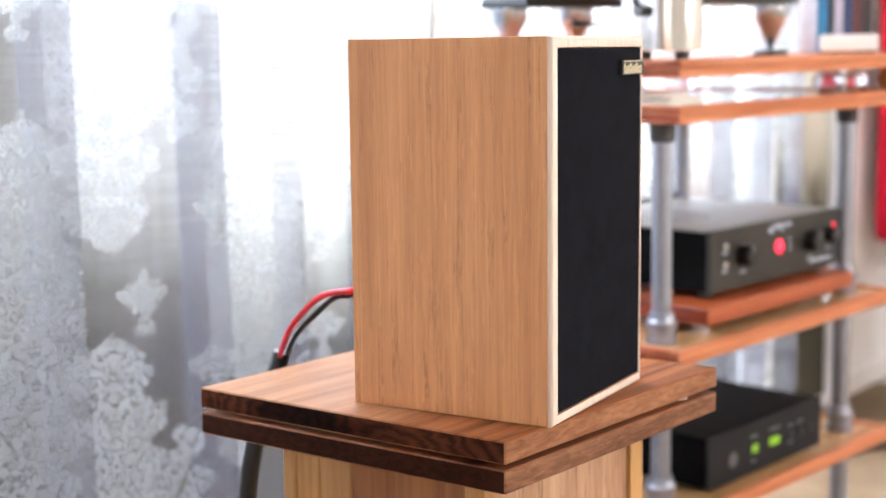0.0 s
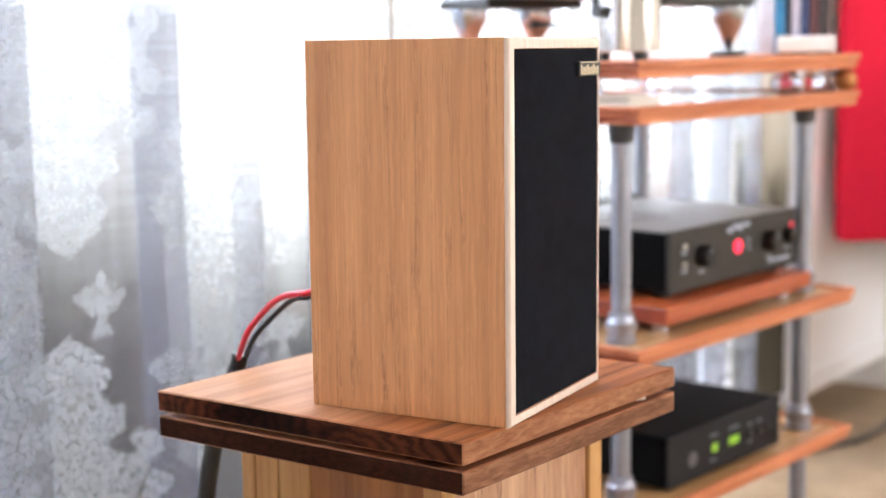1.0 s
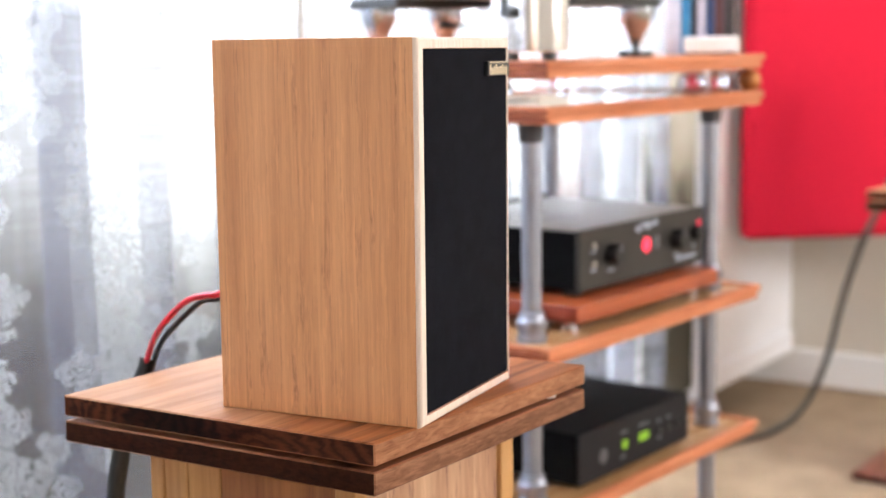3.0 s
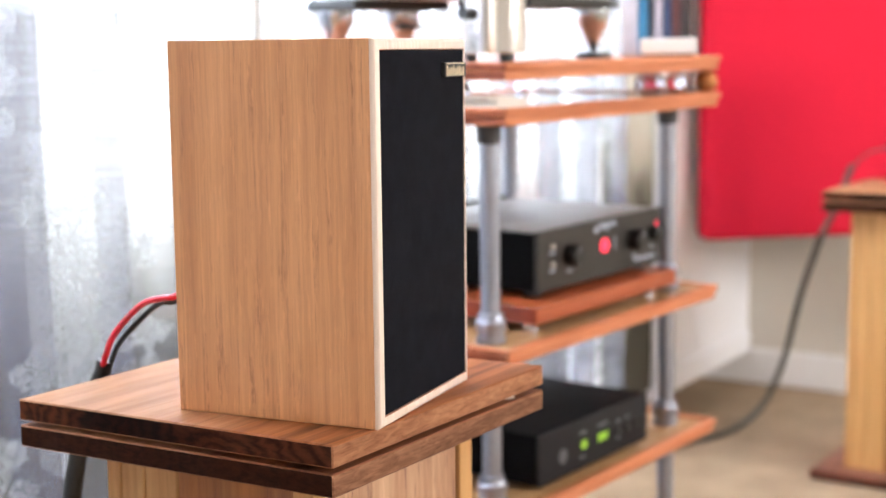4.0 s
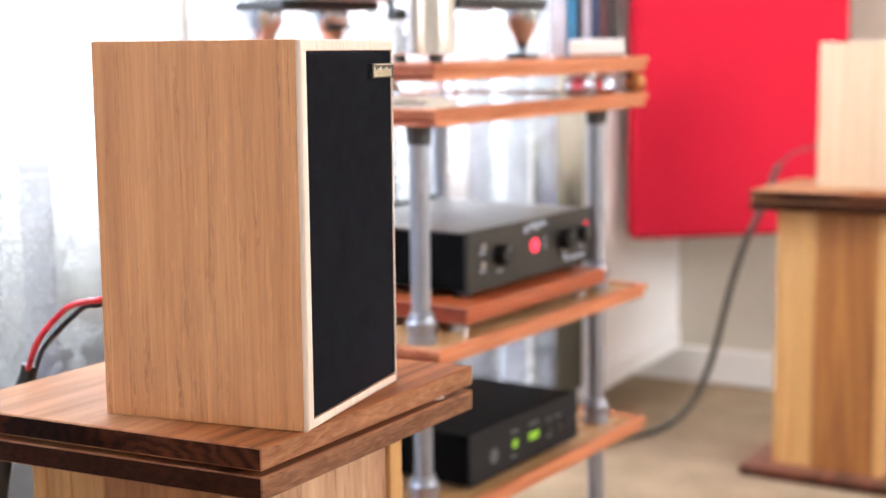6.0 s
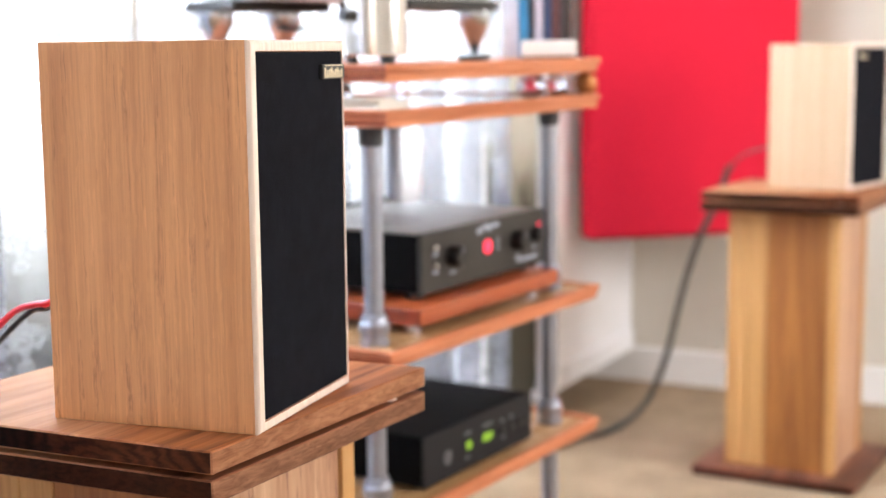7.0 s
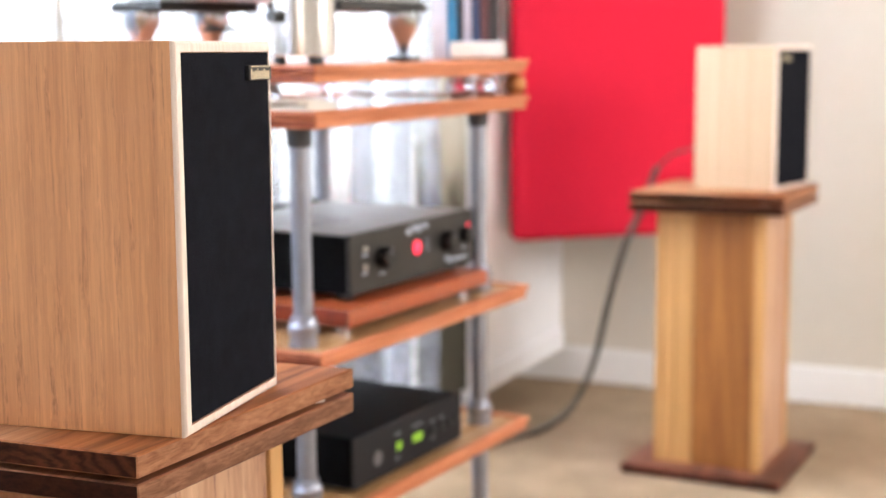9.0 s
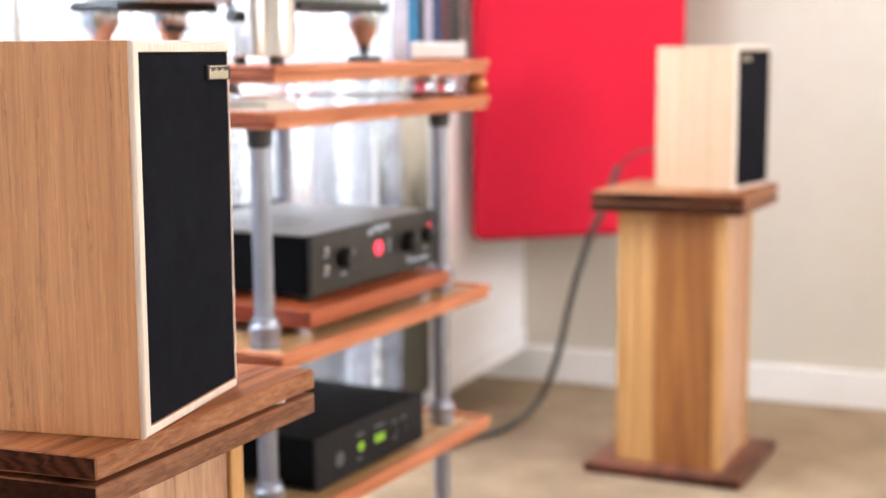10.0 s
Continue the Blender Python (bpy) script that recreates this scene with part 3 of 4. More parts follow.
lid = part("lid", B(0.004, AW - 0.004, 0.010, 0.287, AH - 0.0028, AH - 0.0005, bevel=0.0006), AMP_TOP, amp, "satin grey metal lid")
for r in (0.028, 0.043, 0.058):
    ring = bmesh.new()
    for k in range(16):
        a = 2 * math.pi * k / 16
        bmesh.ops.create_cube(ring, size=1.0, matrix=pose(0.115 + r * math.cos(a), 0.15 + r * math.sin(a), AH - 0.0004, 0, 0, math.degrees(a)) @ Matrix.Diagonal((0.004, r * 0.28, 0.0004, 1)))
    part("vent_ring", ring, BLACK, lid, "ring of dark vent slots")
for x in (0.03, AW - 0.03):
    for y in (0.03, 0.26):
        part("foot", cyl(bmesh.new(), 0.014, 0.011, pose(x, y, 0.0), 20, bevel=0.001), BLACK, amp)


def knob(parent, x, z, r, depth):
    kb = part("knob", lathe(bmesh.new(), [(r, 0.0), (r, depth * 0.8), (r * 0.86, depth), (r * 0.2, depth)], pose(x, -0.0002, z, 90)), KNOB, parent, smooth=True)
    part("pointer", B(x - 0.0008, x + 0.0008, -depth - 0.0006, -depth - 0.0001, z + r * 0.3, z + r * 0.8), SILK, kb)


knob(amp, 0.082, 0.055, 0.0155, 0.017)
knob(amp, 0.268, 0.055, 0.0165, 0.017)
knob(amp, 0.324, 0.058, 0.0125, 0.014)
part("display", lathe(bmesh.new(), [(0.0106, 0.0), (0.0106, 0.0012), (0.009, 0.002)], pose(0.180, -0.0002, 0.056, 90)), RED_LED, amp, "round red lit display", smooth=True)
part("power_light", lathe(bmesh.new(), [(0.003, 0.0), (0.003, 0.0012)], pose(0.339, -0.0002, 0.072, 90)), RED_LED, amp, "small red light")
for x in (0.036,):
    for z in (0.072, 0.046):
        part("button", lathe(bmesh.new(), [(0.0042, 0.0), (0.0042, 0.003), (0.0034, 0.0036)], pose(x, -0.0002, z, 90)), STEEL, amp, "small steel button", smooth=True)
for x, z, w, h in ((0.150, 0.078, 0.014, 0.008), (0.168, 0.082, 0.012, 0.006), (0.182, 0.079, 0.010, 0.009), (0.196, 0.083, 0.016, 0.007), (0.161, 0.088, 0.03, 0.002),
                   (0.206, 0.062, 0.008, 0.003), (0.206, 0.055, 0.008, 0.003), (0.206, 0.048, 0.008, 0.003), (0.029, 0.0615, 0.014, 0.0035), (0.029, 0.0355, 0.014, 0.0035),
                   (0.074, 0.030, 0.016, 0.003), (0.262, 0.028, 0.016, 0.003), (0.318, 0.036, 0.013, 0.003), (0.268, 0.0205, 0.066, 0.005)):
    part("legend_stroke", B(x, x + w, -0.0006, -0.0001, z, z + h), SILK, amp, "pale printed stroke")

# ---- converter on the shelf below ----
dac = thing("digital_converter", "low black digital converter with green displays", "converter", on_rack(0.1145, 0.03, 0.3126))
DW, DH = 0.305, 0.076
part("case", B(0, DW, 0.004, 0.29, 0.004, DH, bevel=0.004, segments=2), BLACK_METAL, dac, "matt black metal case")
part("front_panel", B(-0.001, DW + 0.001, 0, 0.0038, 0.003, DH + 0.001, bevel=0.0012), plain("charcoal_front", (0.013, 0.0135, 0.0165), 0.45, 0.0, 0.2, 300, spec=0.15), dac, "charcoal front panel")
for x in (0.03, DW - 0.03):
    for y in (0.03, 0.26):
        part("foot", cyl(bmesh.new(), 0.01, 0.0083, pose(x, y, -0.0038), 16), BLACK, dac)
for x, w in ((0.112, 0.015), (0.158, 0.028)):
    part("display", B(x, x + w, -0.0008, -0.0001, 0.032, 0.044, bevel=0.0003), GREEN_LED, dac, "green lit digits")
part("round_mark", lathe(bmesh.new(), [(0.011, 0), (0.011, 0.0006)], pose(0.062, -0.0002, 0.034, 90)), plain("grey_mark", (0.09, 0.09, 0.10), 0.5), dac, "round grey printed mark")
for x in (0.215, 0.243, 0.270, 0.29):
    part("push_button", lathe(bmesh.new(), [(0.006, 0.0), (0.006, 0.003), (0.005, 0.0038)], pose(x, -0.0002, 0.036, 90)), BLACK, dac, smooth=True)
DIM = plain("dim_legend", (0.16, 0.17, 0.2), 0.5)
for x, z, w in ((0.108, 0.055, 0.018), (0.158, 0.055, 0.028), (0.21, 0.05, 0.012), (0.238, 0.05, 0.012), (0.108, 0.019, 0.014), (0.212, 0.024, 0.01)):
    part("legend_stroke", B(x, x + w, -0.0006, -0.0001, z, z + 0.003), DIM, dac, "dim printed stroke")

# ---- turntable on the uppermost shelf ----
tt = thing("turntable", "turntable with a black plinth on metal cone feet", "turntable", on_rack(0, 0, 0.902))
part("plinth", B(0.17, 0.408, 0.075, 0.2, 0.072, 0.086, bevel=0.003, segments=2), BLACK, tt, "gloss black front plinth arm")
part("plinth_arm", B(0.022, 0.24, 0.265, 0.355, 0.072, 0.086, bevel=0.003, segments=2), BLACK, tt, "gloss black rear plinth arm")
part("sub_plinth", B(0.05, 0.395, 0.08, 0.35, 0.0865, 0.098, bevel=0.003), plain("clear_acrylic_grey", (0.6, 0.62, 0.62), 0.3), tt, "pale acrylic upper plinth")
part("levelling_bar", B(0.165, 0.23, 0.30, 0.312, 0.046, 0.051), BLACK, tt)
for x, y in ((0.375, 0.10), (0.05, 0.325), (0.20, 0.325)):
    ft = part("cone_foot", lathe(bmesh.new(), [(0.002, 0.0075), (0.006, 0.015), (0.0125, 0.030), (0.022, 0.048), (0.0265, 0.056), (0.0265, 0.0715)], pose(x, y, 0)), CONE, tt, "satin metal cone foot", smooth=True)
    part("foot_disc", cyl(bmesh.new(), 0.026, 0.0075, pose(x, y, 0), 28, bevel=0.001), BLACK, ft, "black disc under the cone")
part("platter", cyl(bmesh.new(), 0.15, 0.03, pose(0.22, 0.21, 0.1025), 64, bevel=0.002), plain("acrylic_platter", (0.7, 0.72, 0.72), 0.25), tt, "pale acrylic platter", smooth=True)
part("bearing", cyl(bmesh.new(), 0.03, 0.004, pose(0.22, 0.21, 0.0982), 32), CHROME, tt)
motor = thing("turntable_motor", "polished metal turntable motor tower on small black feet", "motor", on_rack(0.056, 0.056, 0.902))
part("housing", lathe(bmesh.new(), [(0.040, 0.0105), (0.0415, 0.012), (0.0415, 0.158), (0.039, 0.16)], pose(0, 0, 0), 48), plain("satin_nickel", (0.72, 0.69, 0.67), 0.16, 1.0, 0.04, 60, 0), motor, "polished cylindrical housing", smooth=True)
for k in range(3):
    part("foot", cyl(bmesh.new(), 0.008, 0.0105, pose(0.031 * math.cos(2.1 * k + 4.2), 0.031 * math.sin(2.1 * k + 4.2), 0), 16), BLACK, motor)
part("switch_knob", cyl(bmesh.new(), 0.0075, 0.014, pose(-0.0405, 0.012, 0.062, 0, -90, 0), 16), BLACK, motor)

# white box and upright sleeves at the end of the shelf
case = thing("white_case", "low white plastic case with a dark foot on the upper shelf", "case", on_rack(0.486, 0.082, 0.9022, -64))
part("body", B(0, 0.085, 0, 0.028, 0.003, 0.0275, bevel=0.003, segments=2), WHITE_PAINT, case)
part("foot", B(0.003, 0.082, 0.002, 0.026, 0, 0.003), BLACK, case, "thin dark foot")
x = 0.0
for w, h, c in ((0.024, 0.15, (0.62, 0.64, 0.74)), (0.016, 0.15, (0.04, 0.22, 0.42)), (0.009, 0.15, (0.02, 0.02, 0.03)), (0.014, 0.155, (0.5, 0.46, 0.54)),
                (0.013, 0.14, (0.03, 0.05, 0.12)), (0.014, 0.15, (0.10, 0.03, 0.03)), (0.016, 0.15, (0.045, 0.035, 0.035))):
    q = Vector((0.508, 0.126, 0)) + x * Vector((math.cos(radians(-64)), math.sin(radians(-64)), 0))
    bk = thing("record_sleeve", "upright card sleeve with a coloured spine on the upper shelf", "sleeve", on_rack(q.x, q.y, 0.9022, -64), "sleeves on the upper shelf")
    part("cover", B(0, w - 0.001, 0, 0.085, 0, h, bevel=0.0012), plain("sleeve_card", c, 0.5, 0, 0.35, 30), bk)
    part("pages", B(0.002, w - 0.003, 0.0025, 0.0865, 0.002, h + 0.0006), WHITE_PAINT, bk)
    x += w
# papers on the second shelf
for k in range(4):
    solid("booklet", B(0, 0.075, 0, 0.12, 0, 0.0038, bevel=0.0006), plain("cream_paper", (0.86, 0.82, 0.74), 0.6, 0, 0.05), "thin cream booklet in a small pile", "booklet",
          on_rack(0.012 + 0.012 * k % 0.03, 0.03 + 0.004 * k, 0.8420 + 0.004 * k, 3 * k - 4), group="pile of booklets")

# ---- red corner panel ----
A = ROOM @ Vector((2.282, 0.596, 0))
C = ROOM @ Vector((2.655, 0.176, 0))
turn = math.degrees(math.atan2((C - A).y, (C - A).x))
panel = thing("acoustic_panel", "tall red fabric acoustic panel hung across the corner", "acoustic panel", pose(A.x, A.y, 0.457, 0, 0, turn))
part("fabric", B(0, (C - A).length, 0, 0.066, 0, 1.2, bevel=0.02, segments=6), RED_FELT, panel, "stretched red fabric", smooth=True)
part("backing", B(0.02, (C - A).length - 0.02, 0.066, 0.072, 0.02, 1.18), BLACK, panel)

# ---- speaker cables ----
cable = thing("speaker_cable", "red and black speaker cable looping into a black sleeve", "cable", Matrix())
part("red_lead", tube(bmesh.new(), [(0.084, 0.205, 0.72), (0.06, 0.212, 0.712), (0.047, 0.222, 0.706), (0.051, 0.237, 0.7035), (0.065, 0.27, 0.692), (0.079, 0.31, 0.66), (0.1005, 0.340, 0.626), (0.102, 0.345, 0.612)], 0.0029), RED_CABLE, cable, "red jacket", smooth=True)
part("black_lead", tube(bmesh.new(), [(0.103, 0.205, 0.72), (0.075, 0.214, 0.713), (0.055, 0.226, 0.701), (0.061, 0.245, 0.697), (0.0755, 0.272, 0.682), (0.088, 0.31, 0.652), (0.110, 0.339, 0.624), (0.109, 0.345, 0.612)], 0.0027), BLACK_CABLE, cable, "black jacket", smooth=True)
for x in (0.084, 0.103):
    part("plug", cyl(bmesh.new(), 0.0055, 0.014, pose(x, 0.195, 0.72, -90), 14), RED_CABLE if x < 0.09 else BLACK_CABLE, cable, smooth=True)
part("splitter", tube(bmesh.new(), [(0.1065, 0.3425, 0.6275), (0.105, 0.346, 0.614), (0.101, 0.353, 0.598)], 0.0082, 14), BLACK, cable, "black heat-shrink sleeve", smooth=True)
part("sleeve", tube(bmesh.new(), [(0.1, 0.354, 0.6), (0.082, 0.36, 0.538), (0.076, 0.366, 0.488), (0.075, 0.38, 0.36), (0.09, 0.4, 0.2), (0.13, 0.42, 0.06), (0.2, 0.44, 0.0095), (0.34, 0.45, 0.0095), (0.6, 0.44, 0.0095)], 0.0088, 14), GREY_CABLE, cable, "braided black sleeve", smooth=True)

far_cable = thing("speaker_cable", "dark cable hanging from the second loudspeaker to the carpet", "cable", Matrix())
part("thin_lead", tube(bmesh.new(), [(2.262, -0.225, 0.71), (2.262, -0.19, 0.706), (2.25, -0.147, 0.695), (2.285, -0.104, 0.679), (2.303, -0.068, 0.645)], 0.0028, 8), TAUPE_CABLE, far_cable, "thin bare lead", smooth=True)
part("lead", tube(bmesh.new(), [(2.302, -0.07, 0.65), (2.306, -0.058, 0.62), (2.306, -0.036, 0.555), (2.318, -0.001, 0.478), (2.346, 0.03, 0.391), (2.39, 0.058, 0.30), (2.45, 0.095, 0.165),
                                (2.535, 0.145, 0.05), (2.46, 0.172, 0.0085), (2.279, 0.203, 0.0085), (2.13, 0.285, 0.0085), (1.8, 0.4, 0.0085), (1.45, 0.42, 0.0085)], 0.0078, 10), TAUPE_CABLE, far_cable, smooth=True)

# ---- window, curtain and outdoors ----
def backlit_post():
    """Post colour with backlit shade painted dark below an uneven line, and glare pale above it."""
    m, t, p = nodes_of("post_shade_and_glare")
    tc = t.nodes.new("ShaderNodeTexCoord")
    sp = t.nodes.new("ShaderNodeSeparateXYZ")
    t.links.new(tc.outputs["Object"], sp.inputs[0])
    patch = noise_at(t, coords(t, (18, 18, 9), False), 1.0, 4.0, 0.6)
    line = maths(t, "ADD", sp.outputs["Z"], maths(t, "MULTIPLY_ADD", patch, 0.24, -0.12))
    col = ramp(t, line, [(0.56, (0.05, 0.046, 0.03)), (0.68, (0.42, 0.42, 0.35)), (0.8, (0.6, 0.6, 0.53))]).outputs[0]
    t.links.new(col, p.inputs["Base Color"])
    p.inputs["Roughness"].default_value = 0.85
    bump(t, p, patch, 0.3, 0.002)
    return m


BACKLIT_POST = backlit_post()
window = thing("window_1", "wide white-framed window behind the lace curtain", "window", ROOM, kind="structure")
# the wide post at the right end is added to fill the dark gap there
for nm, args in (("window_frame", (GU0, GU1, V1 + 0.08, V1 + 0.13, GZ1 - 0.05, GZ1)), ("window_frame", (GU0, GU1, V1 + 0.08, V1 + 0.13, GZ0, GZ0 + 0.05)),
                 ("window_frame", (GU0, GU0 + 0.05, V1 + 0.08, V1 + 0.13, GZ0 + 0.05, GZ1 - 0.05)), ("window_frame", (1.935, 1.9495, V1 + 0.05, V1 + 0.13, GZ0 + 0.05, GZ1 - 0.05)),
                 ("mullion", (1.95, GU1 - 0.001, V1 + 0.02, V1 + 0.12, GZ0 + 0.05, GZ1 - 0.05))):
    part(nm, B(*args, bevel=0.003), WHITE_PAINT if nm == "window_frame" else BACKLIT_POST, window)
for p0, p1 in ((GU0 + 0.05, 1.935),):
    pane = part("pane", B(p0, p1, V1 + 0.1, V1 + 0.105, GZ0 + 0.05, GZ1 - 0.05), GLASS, window)
    pane.visible_shadow = False
wand = solid("blind_wand", cyl(bmesh.new(), 0.0045, 1.8, Matrix(), 10), plain("greyed_plastic", (0.55, 0.53, 0.48), 0.35), "thin white blind wand hanging by the curtain", "wand", ROOM @ pose(0.553, 0.555, 0.5))
rail = solid("curtain_rail", cyl(bmesh.new(), 0.012, 3.05, pose(-0.95, 0.6, 2.315, 0, 90), 16), WHITE_PAINT, "white curtain rail above the window", "curtain rail", ROOM)


def lace_curtain():
    """A sheer curtain in overlapping pleats; the 'lace' attribute tells the embroidered motifs from the sheer ground."""
    edges = [-0.93, -0.74, -0.56, -0.38, -0.185, 0.003, 0.205, 0.331, 0.47, 0.63, 0.79, 0.97, 1.13, 1.31, 1.48, 1.64, 1.78]
    lap = [0.03, 0.034, 0.028, 0.03, 0.032, 0.03, 0.032, 0.014, 0.02, 0.026, 0.024, 0.026, 0.022, 0.026, 0.024, 0.026, 0.0]
    path, pleat = [], []
    for k in range(len(edges) - 1):
        # the pleat starts behind its neighbour, runs forward to its own edge and folds back under
        u0, u1 = edges[k] - lap[k], edges[k + 1]
        n = max(8, int((u1 - u0) / (0.0042 if -0.4 < u1 < 0.75 else 0.009)))
        for j in range(n):
            q = j / n
            path.append((u0 + (u1 - u0) * q, 0.624 - 0.046 * q ** 1.3 - 0.007 * math.sin(math.pi * 2 * q + k)))
            pleat.append(k)
        path += [(u1, 0.580), (u1 - 0.001, 0.584)]
        pleat += [k, k]
        for j in range(1, 6):
            q = j / 6
            path.append((u1 - lap[k + 1] * q, 0.586 + 0.038 * q))
            pleat.append(-1)
    path, pleat = np.array(path), np.array(pleat)
    zs = np.concatenate([np.arange(0.03, 0.3, 0.03), np.arange(0.3, 1.12, 0.0045), np.arange(1.12, 2.31, 0.04)])
    U, Z = np.meshgrid(path[:, 0], zs)
    V = np.repeat(path[None, :, 1], len(zs), 0) + 0.003 * np.sin(U * 47 + 3 * Z) * (1.2 - Z / 2.3)
    Ug = U + 0.004 * np.sin(Z * 5 + U * 3)
    K = np.repeat(pleat[None, :], len(zs), 0)
    big = [(-0.060, 0.640, 5 - 1), (0.057, 0.922, 5), (0.052, 0.397, 5), (0.244, 0.636, 6), (-0.25, 0.90, 3), (-0.25, 0.38, 3)]
    small = [(0.093, 0.648, 5), (0.194, 0.737, 5), (0.184, 0.556, 5), (0.391, 0.690, 7), (0.391, 0.566, 7), (-0.060, 0.968, 4), (0.30, 0.95, 6), (0.42, 0.86, 7), (0.40, 0.44, 7), (-0.28, 0.64, 3)]
    rnd = random.Random(5)
    for k in range(8, len(edges) - 1):
        uc = (edges[k] + edges[k + 1]) / 2 + rnd.uniform(-0.03, 0.03)
        for z in ((0.38, 0.92) if k % 2 else (0.64, 1.16)):
            big.append((uc, z + rnd.uniform(-0.03, 0.03), k))
        for z in ((0.56, 0.68) if k % 2 else (0.34, 0.9)):
            small.append((uc + rnd.uniform(-0.04, 0.04), z, k))
    lace = np.full(U.shape, -1.0)
    local = np.zeros(U.shape + (3,))
    high = [0, 26, 52, 70, 87, 96, 102, 124, 142, 148, 157, 191, 200, 212, 217]  # height over the middle, mm
    wide = [84, 77, 87, 77, 44, 35, 53, 56, 44, 32, 40, 38, 28, 10, 2]  # half-width there, mm
    lobes = ((95, 9, 17), (109, 32, 18), (100, 78, 19), (78, 56, 20), (84, 92, 12), (56, 113, 12), (42, 172, 10), (32, 188, 10), (60, 128, 8))

    def spread(du, dz, value, mine, seed):
        gain = np.where(mine, value, -1.0)
        won = gain > lace
        lace[won] = gain[won]
        local[won, 0] = np.abs(du)[won] + 0.31 * seed
        local[won, 2] = dz[won]

    for n, (uc, zc, k) in enumerate(big):
        du, dz = Ug - uc, Z - zc
        mine = (K == k) & (U > edges[k] - 0.003) & (np.abs(du) < 0.14) & (np.abs(dz) < 0.225)
        half = np.interp(np.abs(dz) * 1000, high, wide) / 1000 + 0.0045 * np.abs(np.sin(dz * 190 + n))
        value = (half - np.abs(du)) / 0.022
        for lx, lz, r in lobes:
            d = np.hypot(np.abs(du) - lx / 1000, np.abs(dz) - lz / 1000)
            value = np.maximum(value, (r / 1000 - d) / 0.014)
        spread(du, dz, value, mine, n % 5)
    for n, (uc, zc, k) in enumerate(small):
        du, dz = Ug - uc, Z - zc
        mine = (K == k) & (U > edges[k] - 0.003) & (np.abs(du) < 0.06) & (np.abs(dz) < 0.06)
        value = np.full(U.shape, -1.0)
        for lx, lz, r in ((0, 30, 7), (0, 20, 11), (0, 5, 14), (14, 12, 10), (24, 6, 8), (14, -3, 10), (31, 10, 5), (0, -13, 9), (0, -22, 7), (8, -31, 8), (0, -32, 7), (20, 16, 6)):
            d = np.hypot(np.abs(du) - lx / 1000, dz - lz / 1000)
            value = np.maximum(value, (r / 1000 - d) / 0.012)
        spread(du, dz, value, mine, n % 3)
    rows, cols = U.shape
    verts = np.stack([Ug, V, Z], -1).reshape(-1, 3)
    k = np.arange(rows * cols).reshape(rows, cols)
    faces = np.stack([k[:-1, :-1], k[:-1, 1:], k[1:, 1:], k[1:, :-1]], -1).reshape(-1, 4)
    me = bpy.data.meshes.new("lace_curtain")
    me.from_pydata(verts.tolist(), [], faces.tolist())
    at = me.attributes.new("lace", "FLOAT", "POINT")
    at.data.foreach_set("value", np.clip(lace, -1, 1).reshape(-1).astype(np.float32))
    dr = me.attributes.new("drawing", "FLOAT_VECTOR", "POINT")
    dr.data.foreach_set("vector", local.reshape(-1).astype(np.float32))
    me.polygons.foreach_set("use_smooth", [True] * len(me.polygons))
    m = bpy.data.materials.new("embroidered_sheer")
    m.use_nodes = True
    t = m.node_tree
    t.nodes.clear()
    out = t.nodes.new("ShaderNodeOutputMaterial")
    tc = t.nodes.new("ShaderNodeTexCoord")
    attr = t.nodes.new("ShaderNodeAttribute")
    attr.attribute_name = "lace"
    flat = t.nodes.new("ShaderNodeMapping")
    flat.inputs["Scale"].default_value = (1, 0.02, 1)
    t.links.new(tc.outputs["Object"], flat.inputs["Vector"])
    fine = noise_at(t, flat.outputs[0], 190.0, 3.0, 0.6, 0.6)
    curl = noise_at(t, flat.outputs[0], 115.0, 2.0, 0.5, 1.6)
    edge = maths(t, "ADD", attr.outputs["Fac"], maths(t, "MULTIPLY", maths(t, "SUBTRACT", curl, 0.5), 1.1))
    mask = ramp(t, edge, [(0.04, (0, 0, 0)), (0.12, (1, 1, 1))]).outputs[0]
    drawn = t.nodes.new("ShaderNodeAttribute")
    drawn.attribute_name = "drawing"
    loops = add(t, "ShaderNodeTexVoronoi", Scale=105.0, Randomness=1.0)
    loops.feature = "DISTANCE_TO_EDGE"
    rings = add(t, "ShaderNodeTexVoronoi", Scale=105.0, Randomness=1.0)
    stretch = t.nodes.new("ShaderNodeMapping")
    stretch.inputs["Scale"].default_value = (1.25, 1, 0.8)
    warp = add(t, "ShaderNodeTexNoise", Scale=70.0, Detail=2.0)
    t.links.new(drawn.outputs["Vector"], warp.inputs["Vector"])
    bent = t.nodes.new("ShaderNodeVectorMath")
    bent.operation = "MULTIPLY_ADD"
    bent.inputs[1].default_value = (0.022, 0.0, 0.022)
    t.links.new(warp.outputs["Color"], bent.inputs[0])
    t.links.new(drawn.outputs["Vector"], bent.inputs[2])
    t.links.new(bent.outputs[0], stretch.inputs["Vector"])
    for v in (loops, rings):
        t.links.new(stretch.outputs[0], v.inputs["Vector"])
    cord = ramp(t, loops.outputs["Distance"], [(0.06, (1, 1, 1)), (0.17, (0, 0, 0))]).outputs[0]
    wave = maths(t, "MULTIPLY_ADD", maths(t, "SINE", maths(t, "MULTIPLY", rings.outputs["Distance"], 17.0)), 0.5, 0.5)
    holes = ramp(t, maths(t, "MAXIMUM", cord, maths(t, "MULTIPLY", wave, 0.62)), [(0.25, (0.3, 0.3, 0.3)), (0.62, (1, 1, 1))]).outputs[0]
    slub_map = t.nodes.new("ShaderNodeMapping")
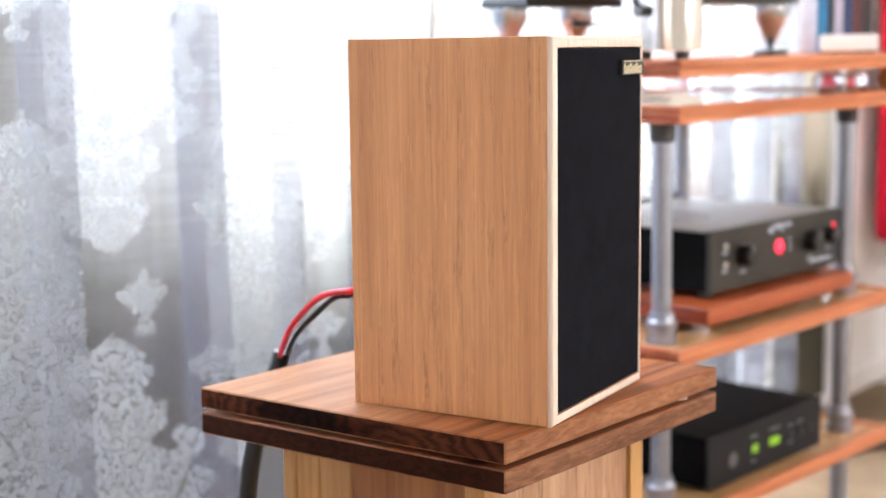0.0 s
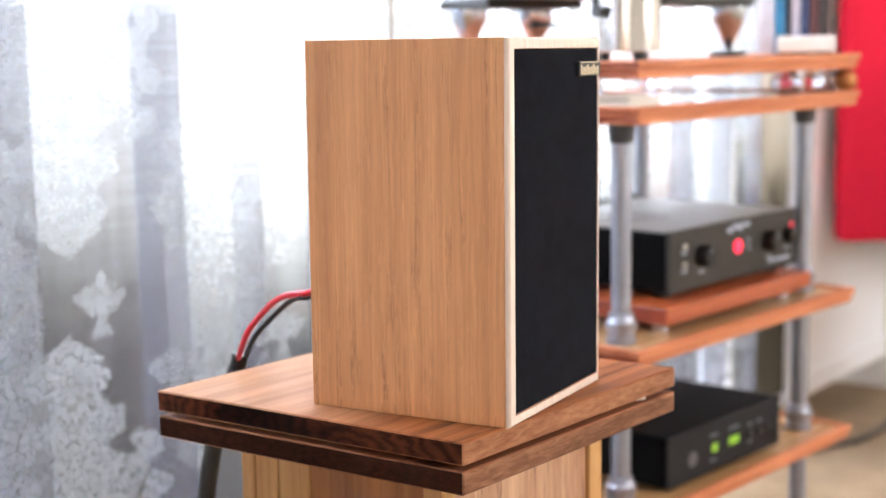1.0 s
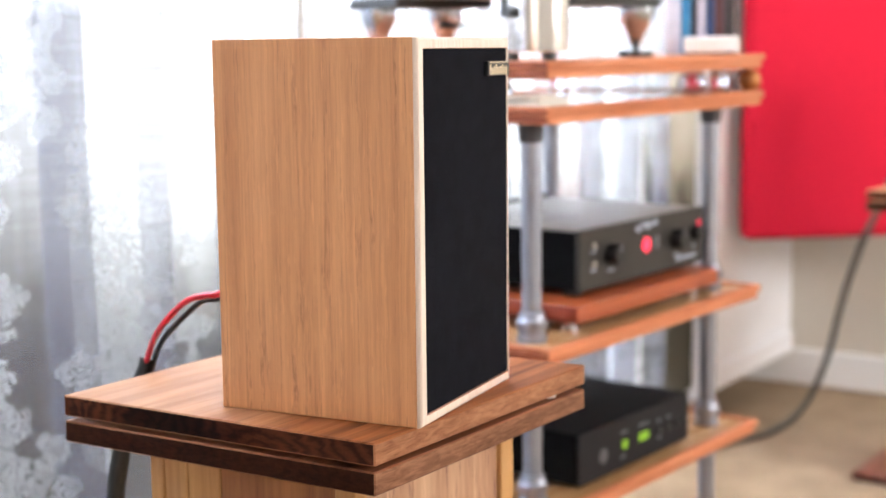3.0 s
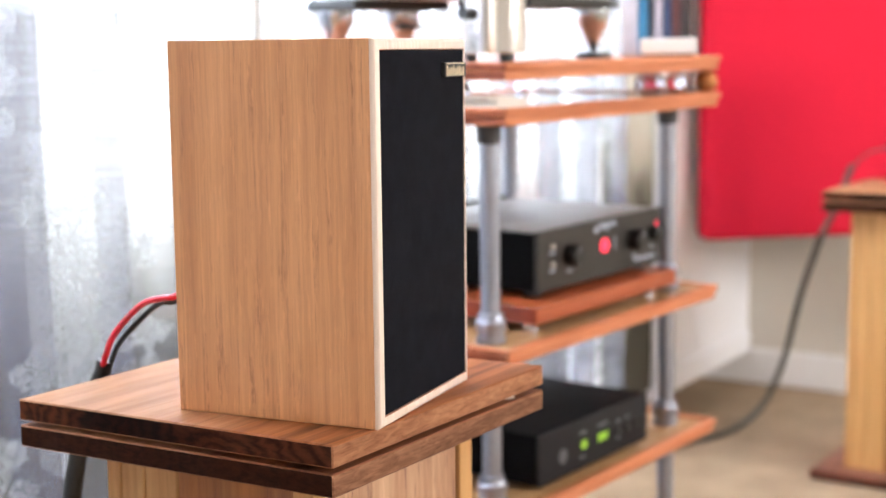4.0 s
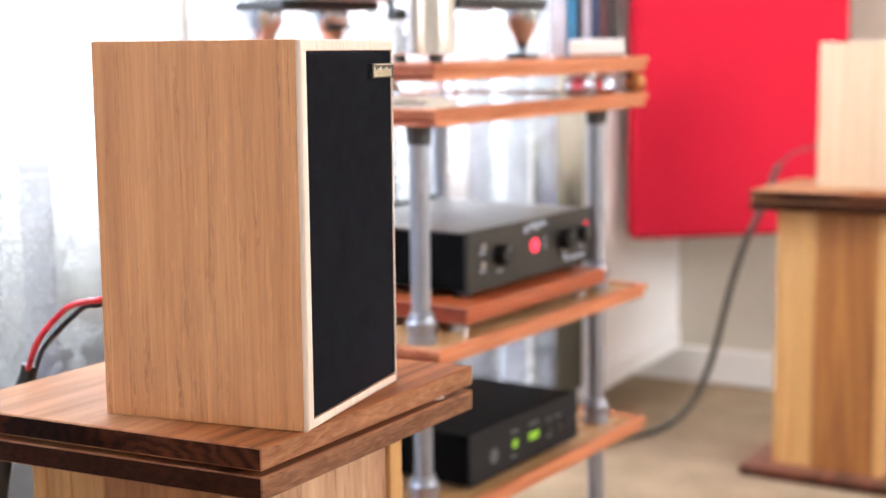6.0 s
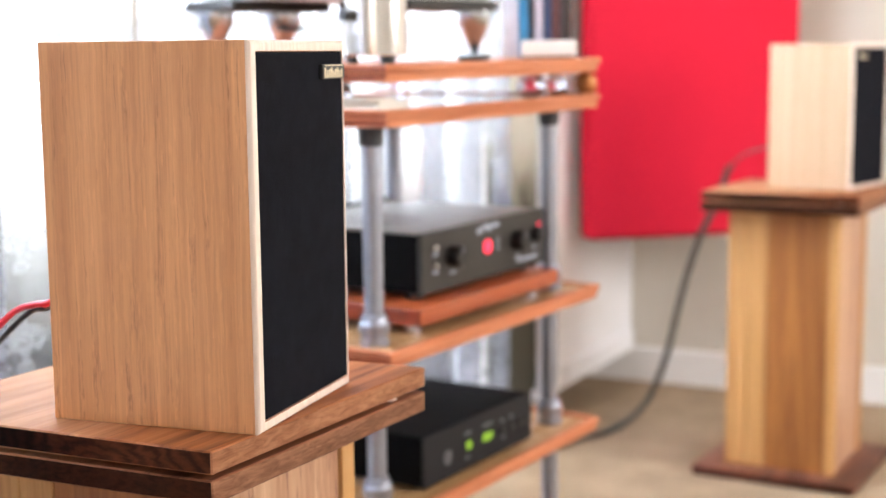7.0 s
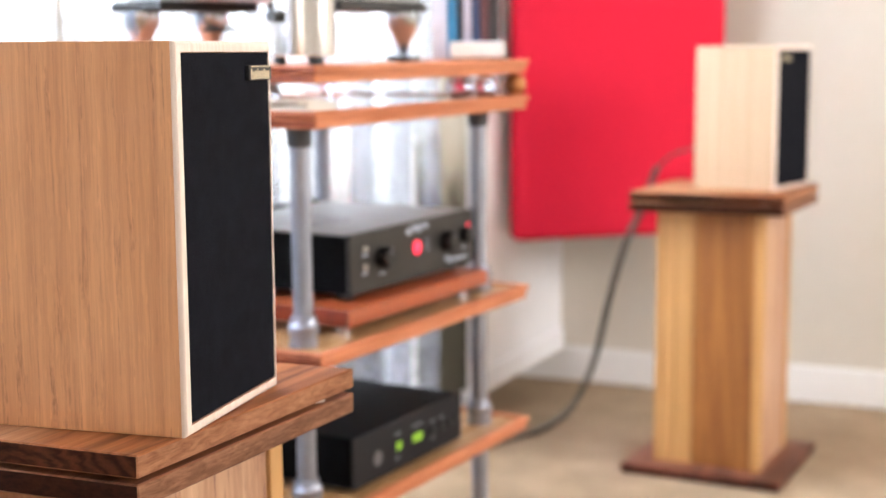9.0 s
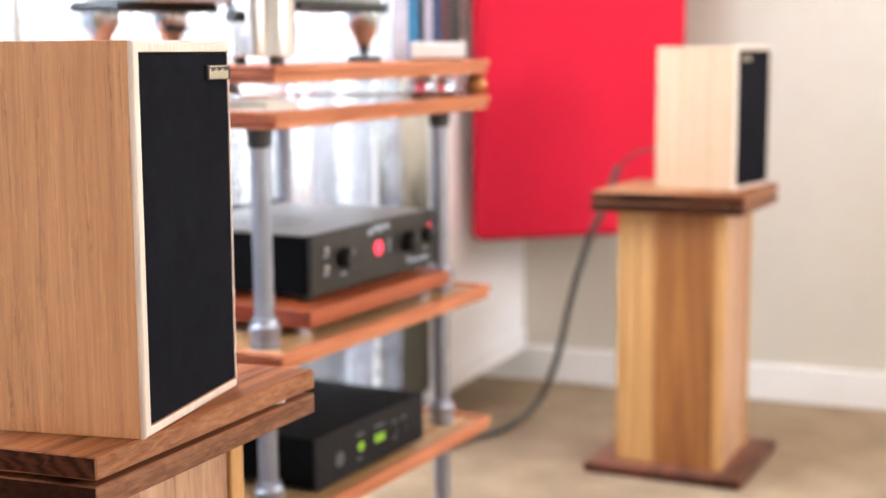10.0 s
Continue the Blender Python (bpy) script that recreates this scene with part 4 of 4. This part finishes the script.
    slub_map.inputs["Scale"].default_value = (5, 0.2, 150)
    t.links.new(tc.outputs["Object"], slub_map.inputs["Vector"])
    slub = noise_at(t, slub_map.outputs[0], 1.0, 3.0, 0.6)
    # vertical streaks put fold shading into the density of the sheer ground
    fold_shade_map = t.nodes.new("ShaderNodeMapping")
    fold_shade_map.inputs["Scale"].default_value = (24, 0.2, 1.1)
    t.links.new(tc.outputs["Object"], fold_shade_map.inputs["Vector"])
    pleat = ramp(t, noise_at(t, fold_shade_map.outputs[0], 1.0, 3.0, 0.6), [(0.36, (0.0, 0.0, 0.0)), (0.66, (0.2, 0.2, 0.2))]).outputs[0]
    ground = maths(t, "ADD", maths(t, "MULTIPLY_ADD", slub, 0.3, 0.08), pleat)
    thread = maths(t, "MULTIPLY", maths(t, "MULTIPLY_ADD", fine, 0.3, 0.52), holes)
    cover = t.nodes.new("ShaderNodeMix")
    t.links.new(mask, cover.inputs[0])
    t.links.new(ground, cover.inputs[2])
    t.links.new(thread, cover.inputs[3])
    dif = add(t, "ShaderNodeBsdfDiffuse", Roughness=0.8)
    # reflected colour of the white cloth set dark and bluish, dimming its room side
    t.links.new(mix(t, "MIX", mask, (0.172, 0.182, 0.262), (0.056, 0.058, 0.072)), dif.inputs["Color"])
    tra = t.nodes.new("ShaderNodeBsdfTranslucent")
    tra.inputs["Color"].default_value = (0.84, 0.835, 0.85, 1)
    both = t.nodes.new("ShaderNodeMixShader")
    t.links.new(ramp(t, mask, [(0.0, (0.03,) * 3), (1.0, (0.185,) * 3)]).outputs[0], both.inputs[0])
    t.links.new(dif.outputs[0], both.inputs[1])
    t.links.new(tra.outputs[0], both.inputs[2])
    clear = t.nodes.new("ShaderNodeBsdfTransparent")
    fin = t.nodes.new("ShaderNodeMixShader")
    t.links.new(cover.outputs[0], fin.inputs[0])
    t.links.new(clear.outputs[0], fin.inputs[1])
    t.links.new(both.outputs[0], fin.inputs[2])
    t.links.new(fin.outputs[0], out.inputs[0])
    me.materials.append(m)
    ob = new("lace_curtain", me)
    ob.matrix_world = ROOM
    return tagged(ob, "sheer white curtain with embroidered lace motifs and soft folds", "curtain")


lace_curtain()

# garden seen through the curtain: a paved strip and a bright distance
GARDEN = plain("garden_ground", (0.02, 0.022, 0.02), 0.9, 0, 0.3, 8, 0.3, 0.01)
solid("ground", B(-60, 60, V1 + 0.21, 60, -0.14, -0.02), GARDEN, "garden ground outside the window", "ground", ROOM, "structure")
# emitting sheet close behind the window, so it lights the curtain's top most
m = bpy.data.materials.new("glowing_garden_distance")
m.use_nodes = True
t = m.node_tree
t.nodes.clear()
out = t.nodes.new("ShaderNodeOutputMaterial")
em = t.nodes.new("ShaderNodeEmission")
tc = t.nodes.new("ShaderNodeTexCoord")
wide = t.nodes.new("ShaderNodeMapping")
wide.inputs["Location"].default_value = (0.805, 0, -0.767)
wide.inputs["Scale"].default_value = (1.838, 1, 1.838)
t.links.new(tc.outputs["Object"], wide.inputs["Vector"])
sep = t.nodes.new("ShaderNodeSeparateXYZ")
t.links.new(wide.outputs[0], sep.inputs[0])
clump = noise_at(t, wide.outputs[0], 1.7, 4.0, 0.6)
tall = t.nodes.new("ShaderNodeMapping")
tall.inputs["Scale"].default_value = (2.3, 1, 0.25)
t.links.new(wide.outputs[0], tall.inputs["Vector"])
trunk = noise_at(t, tall.outputs[0], 1.0, 3.0, 0.6)
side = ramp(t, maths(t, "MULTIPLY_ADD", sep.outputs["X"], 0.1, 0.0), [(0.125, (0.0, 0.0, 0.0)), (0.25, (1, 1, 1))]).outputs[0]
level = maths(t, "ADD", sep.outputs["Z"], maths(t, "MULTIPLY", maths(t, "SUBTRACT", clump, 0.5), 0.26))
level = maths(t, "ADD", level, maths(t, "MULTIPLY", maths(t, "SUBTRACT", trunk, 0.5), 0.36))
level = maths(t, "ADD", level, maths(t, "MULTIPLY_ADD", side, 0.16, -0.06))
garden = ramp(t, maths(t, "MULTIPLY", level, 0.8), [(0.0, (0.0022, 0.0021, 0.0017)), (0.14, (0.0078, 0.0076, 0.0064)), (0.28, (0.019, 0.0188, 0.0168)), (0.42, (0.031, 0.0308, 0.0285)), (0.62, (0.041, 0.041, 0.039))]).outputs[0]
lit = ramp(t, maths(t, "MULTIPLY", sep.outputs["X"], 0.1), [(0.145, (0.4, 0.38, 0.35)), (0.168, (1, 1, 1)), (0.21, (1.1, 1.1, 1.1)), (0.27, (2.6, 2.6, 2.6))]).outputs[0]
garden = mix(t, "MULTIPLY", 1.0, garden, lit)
# unseen band above the view, far brighter, added as skylight for curtain and room
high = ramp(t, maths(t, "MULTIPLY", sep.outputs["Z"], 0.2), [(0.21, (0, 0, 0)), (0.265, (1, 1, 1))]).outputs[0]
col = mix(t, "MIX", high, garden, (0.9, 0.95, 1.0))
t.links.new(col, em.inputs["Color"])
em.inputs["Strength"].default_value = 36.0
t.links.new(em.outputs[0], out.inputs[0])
solid("backdrop", B(-6, 9, 1.2, 1.22, -0.02, 4.0), m, "glowing backdrop of the overexposed garden distance", "backdrop", ROOM, "structure")
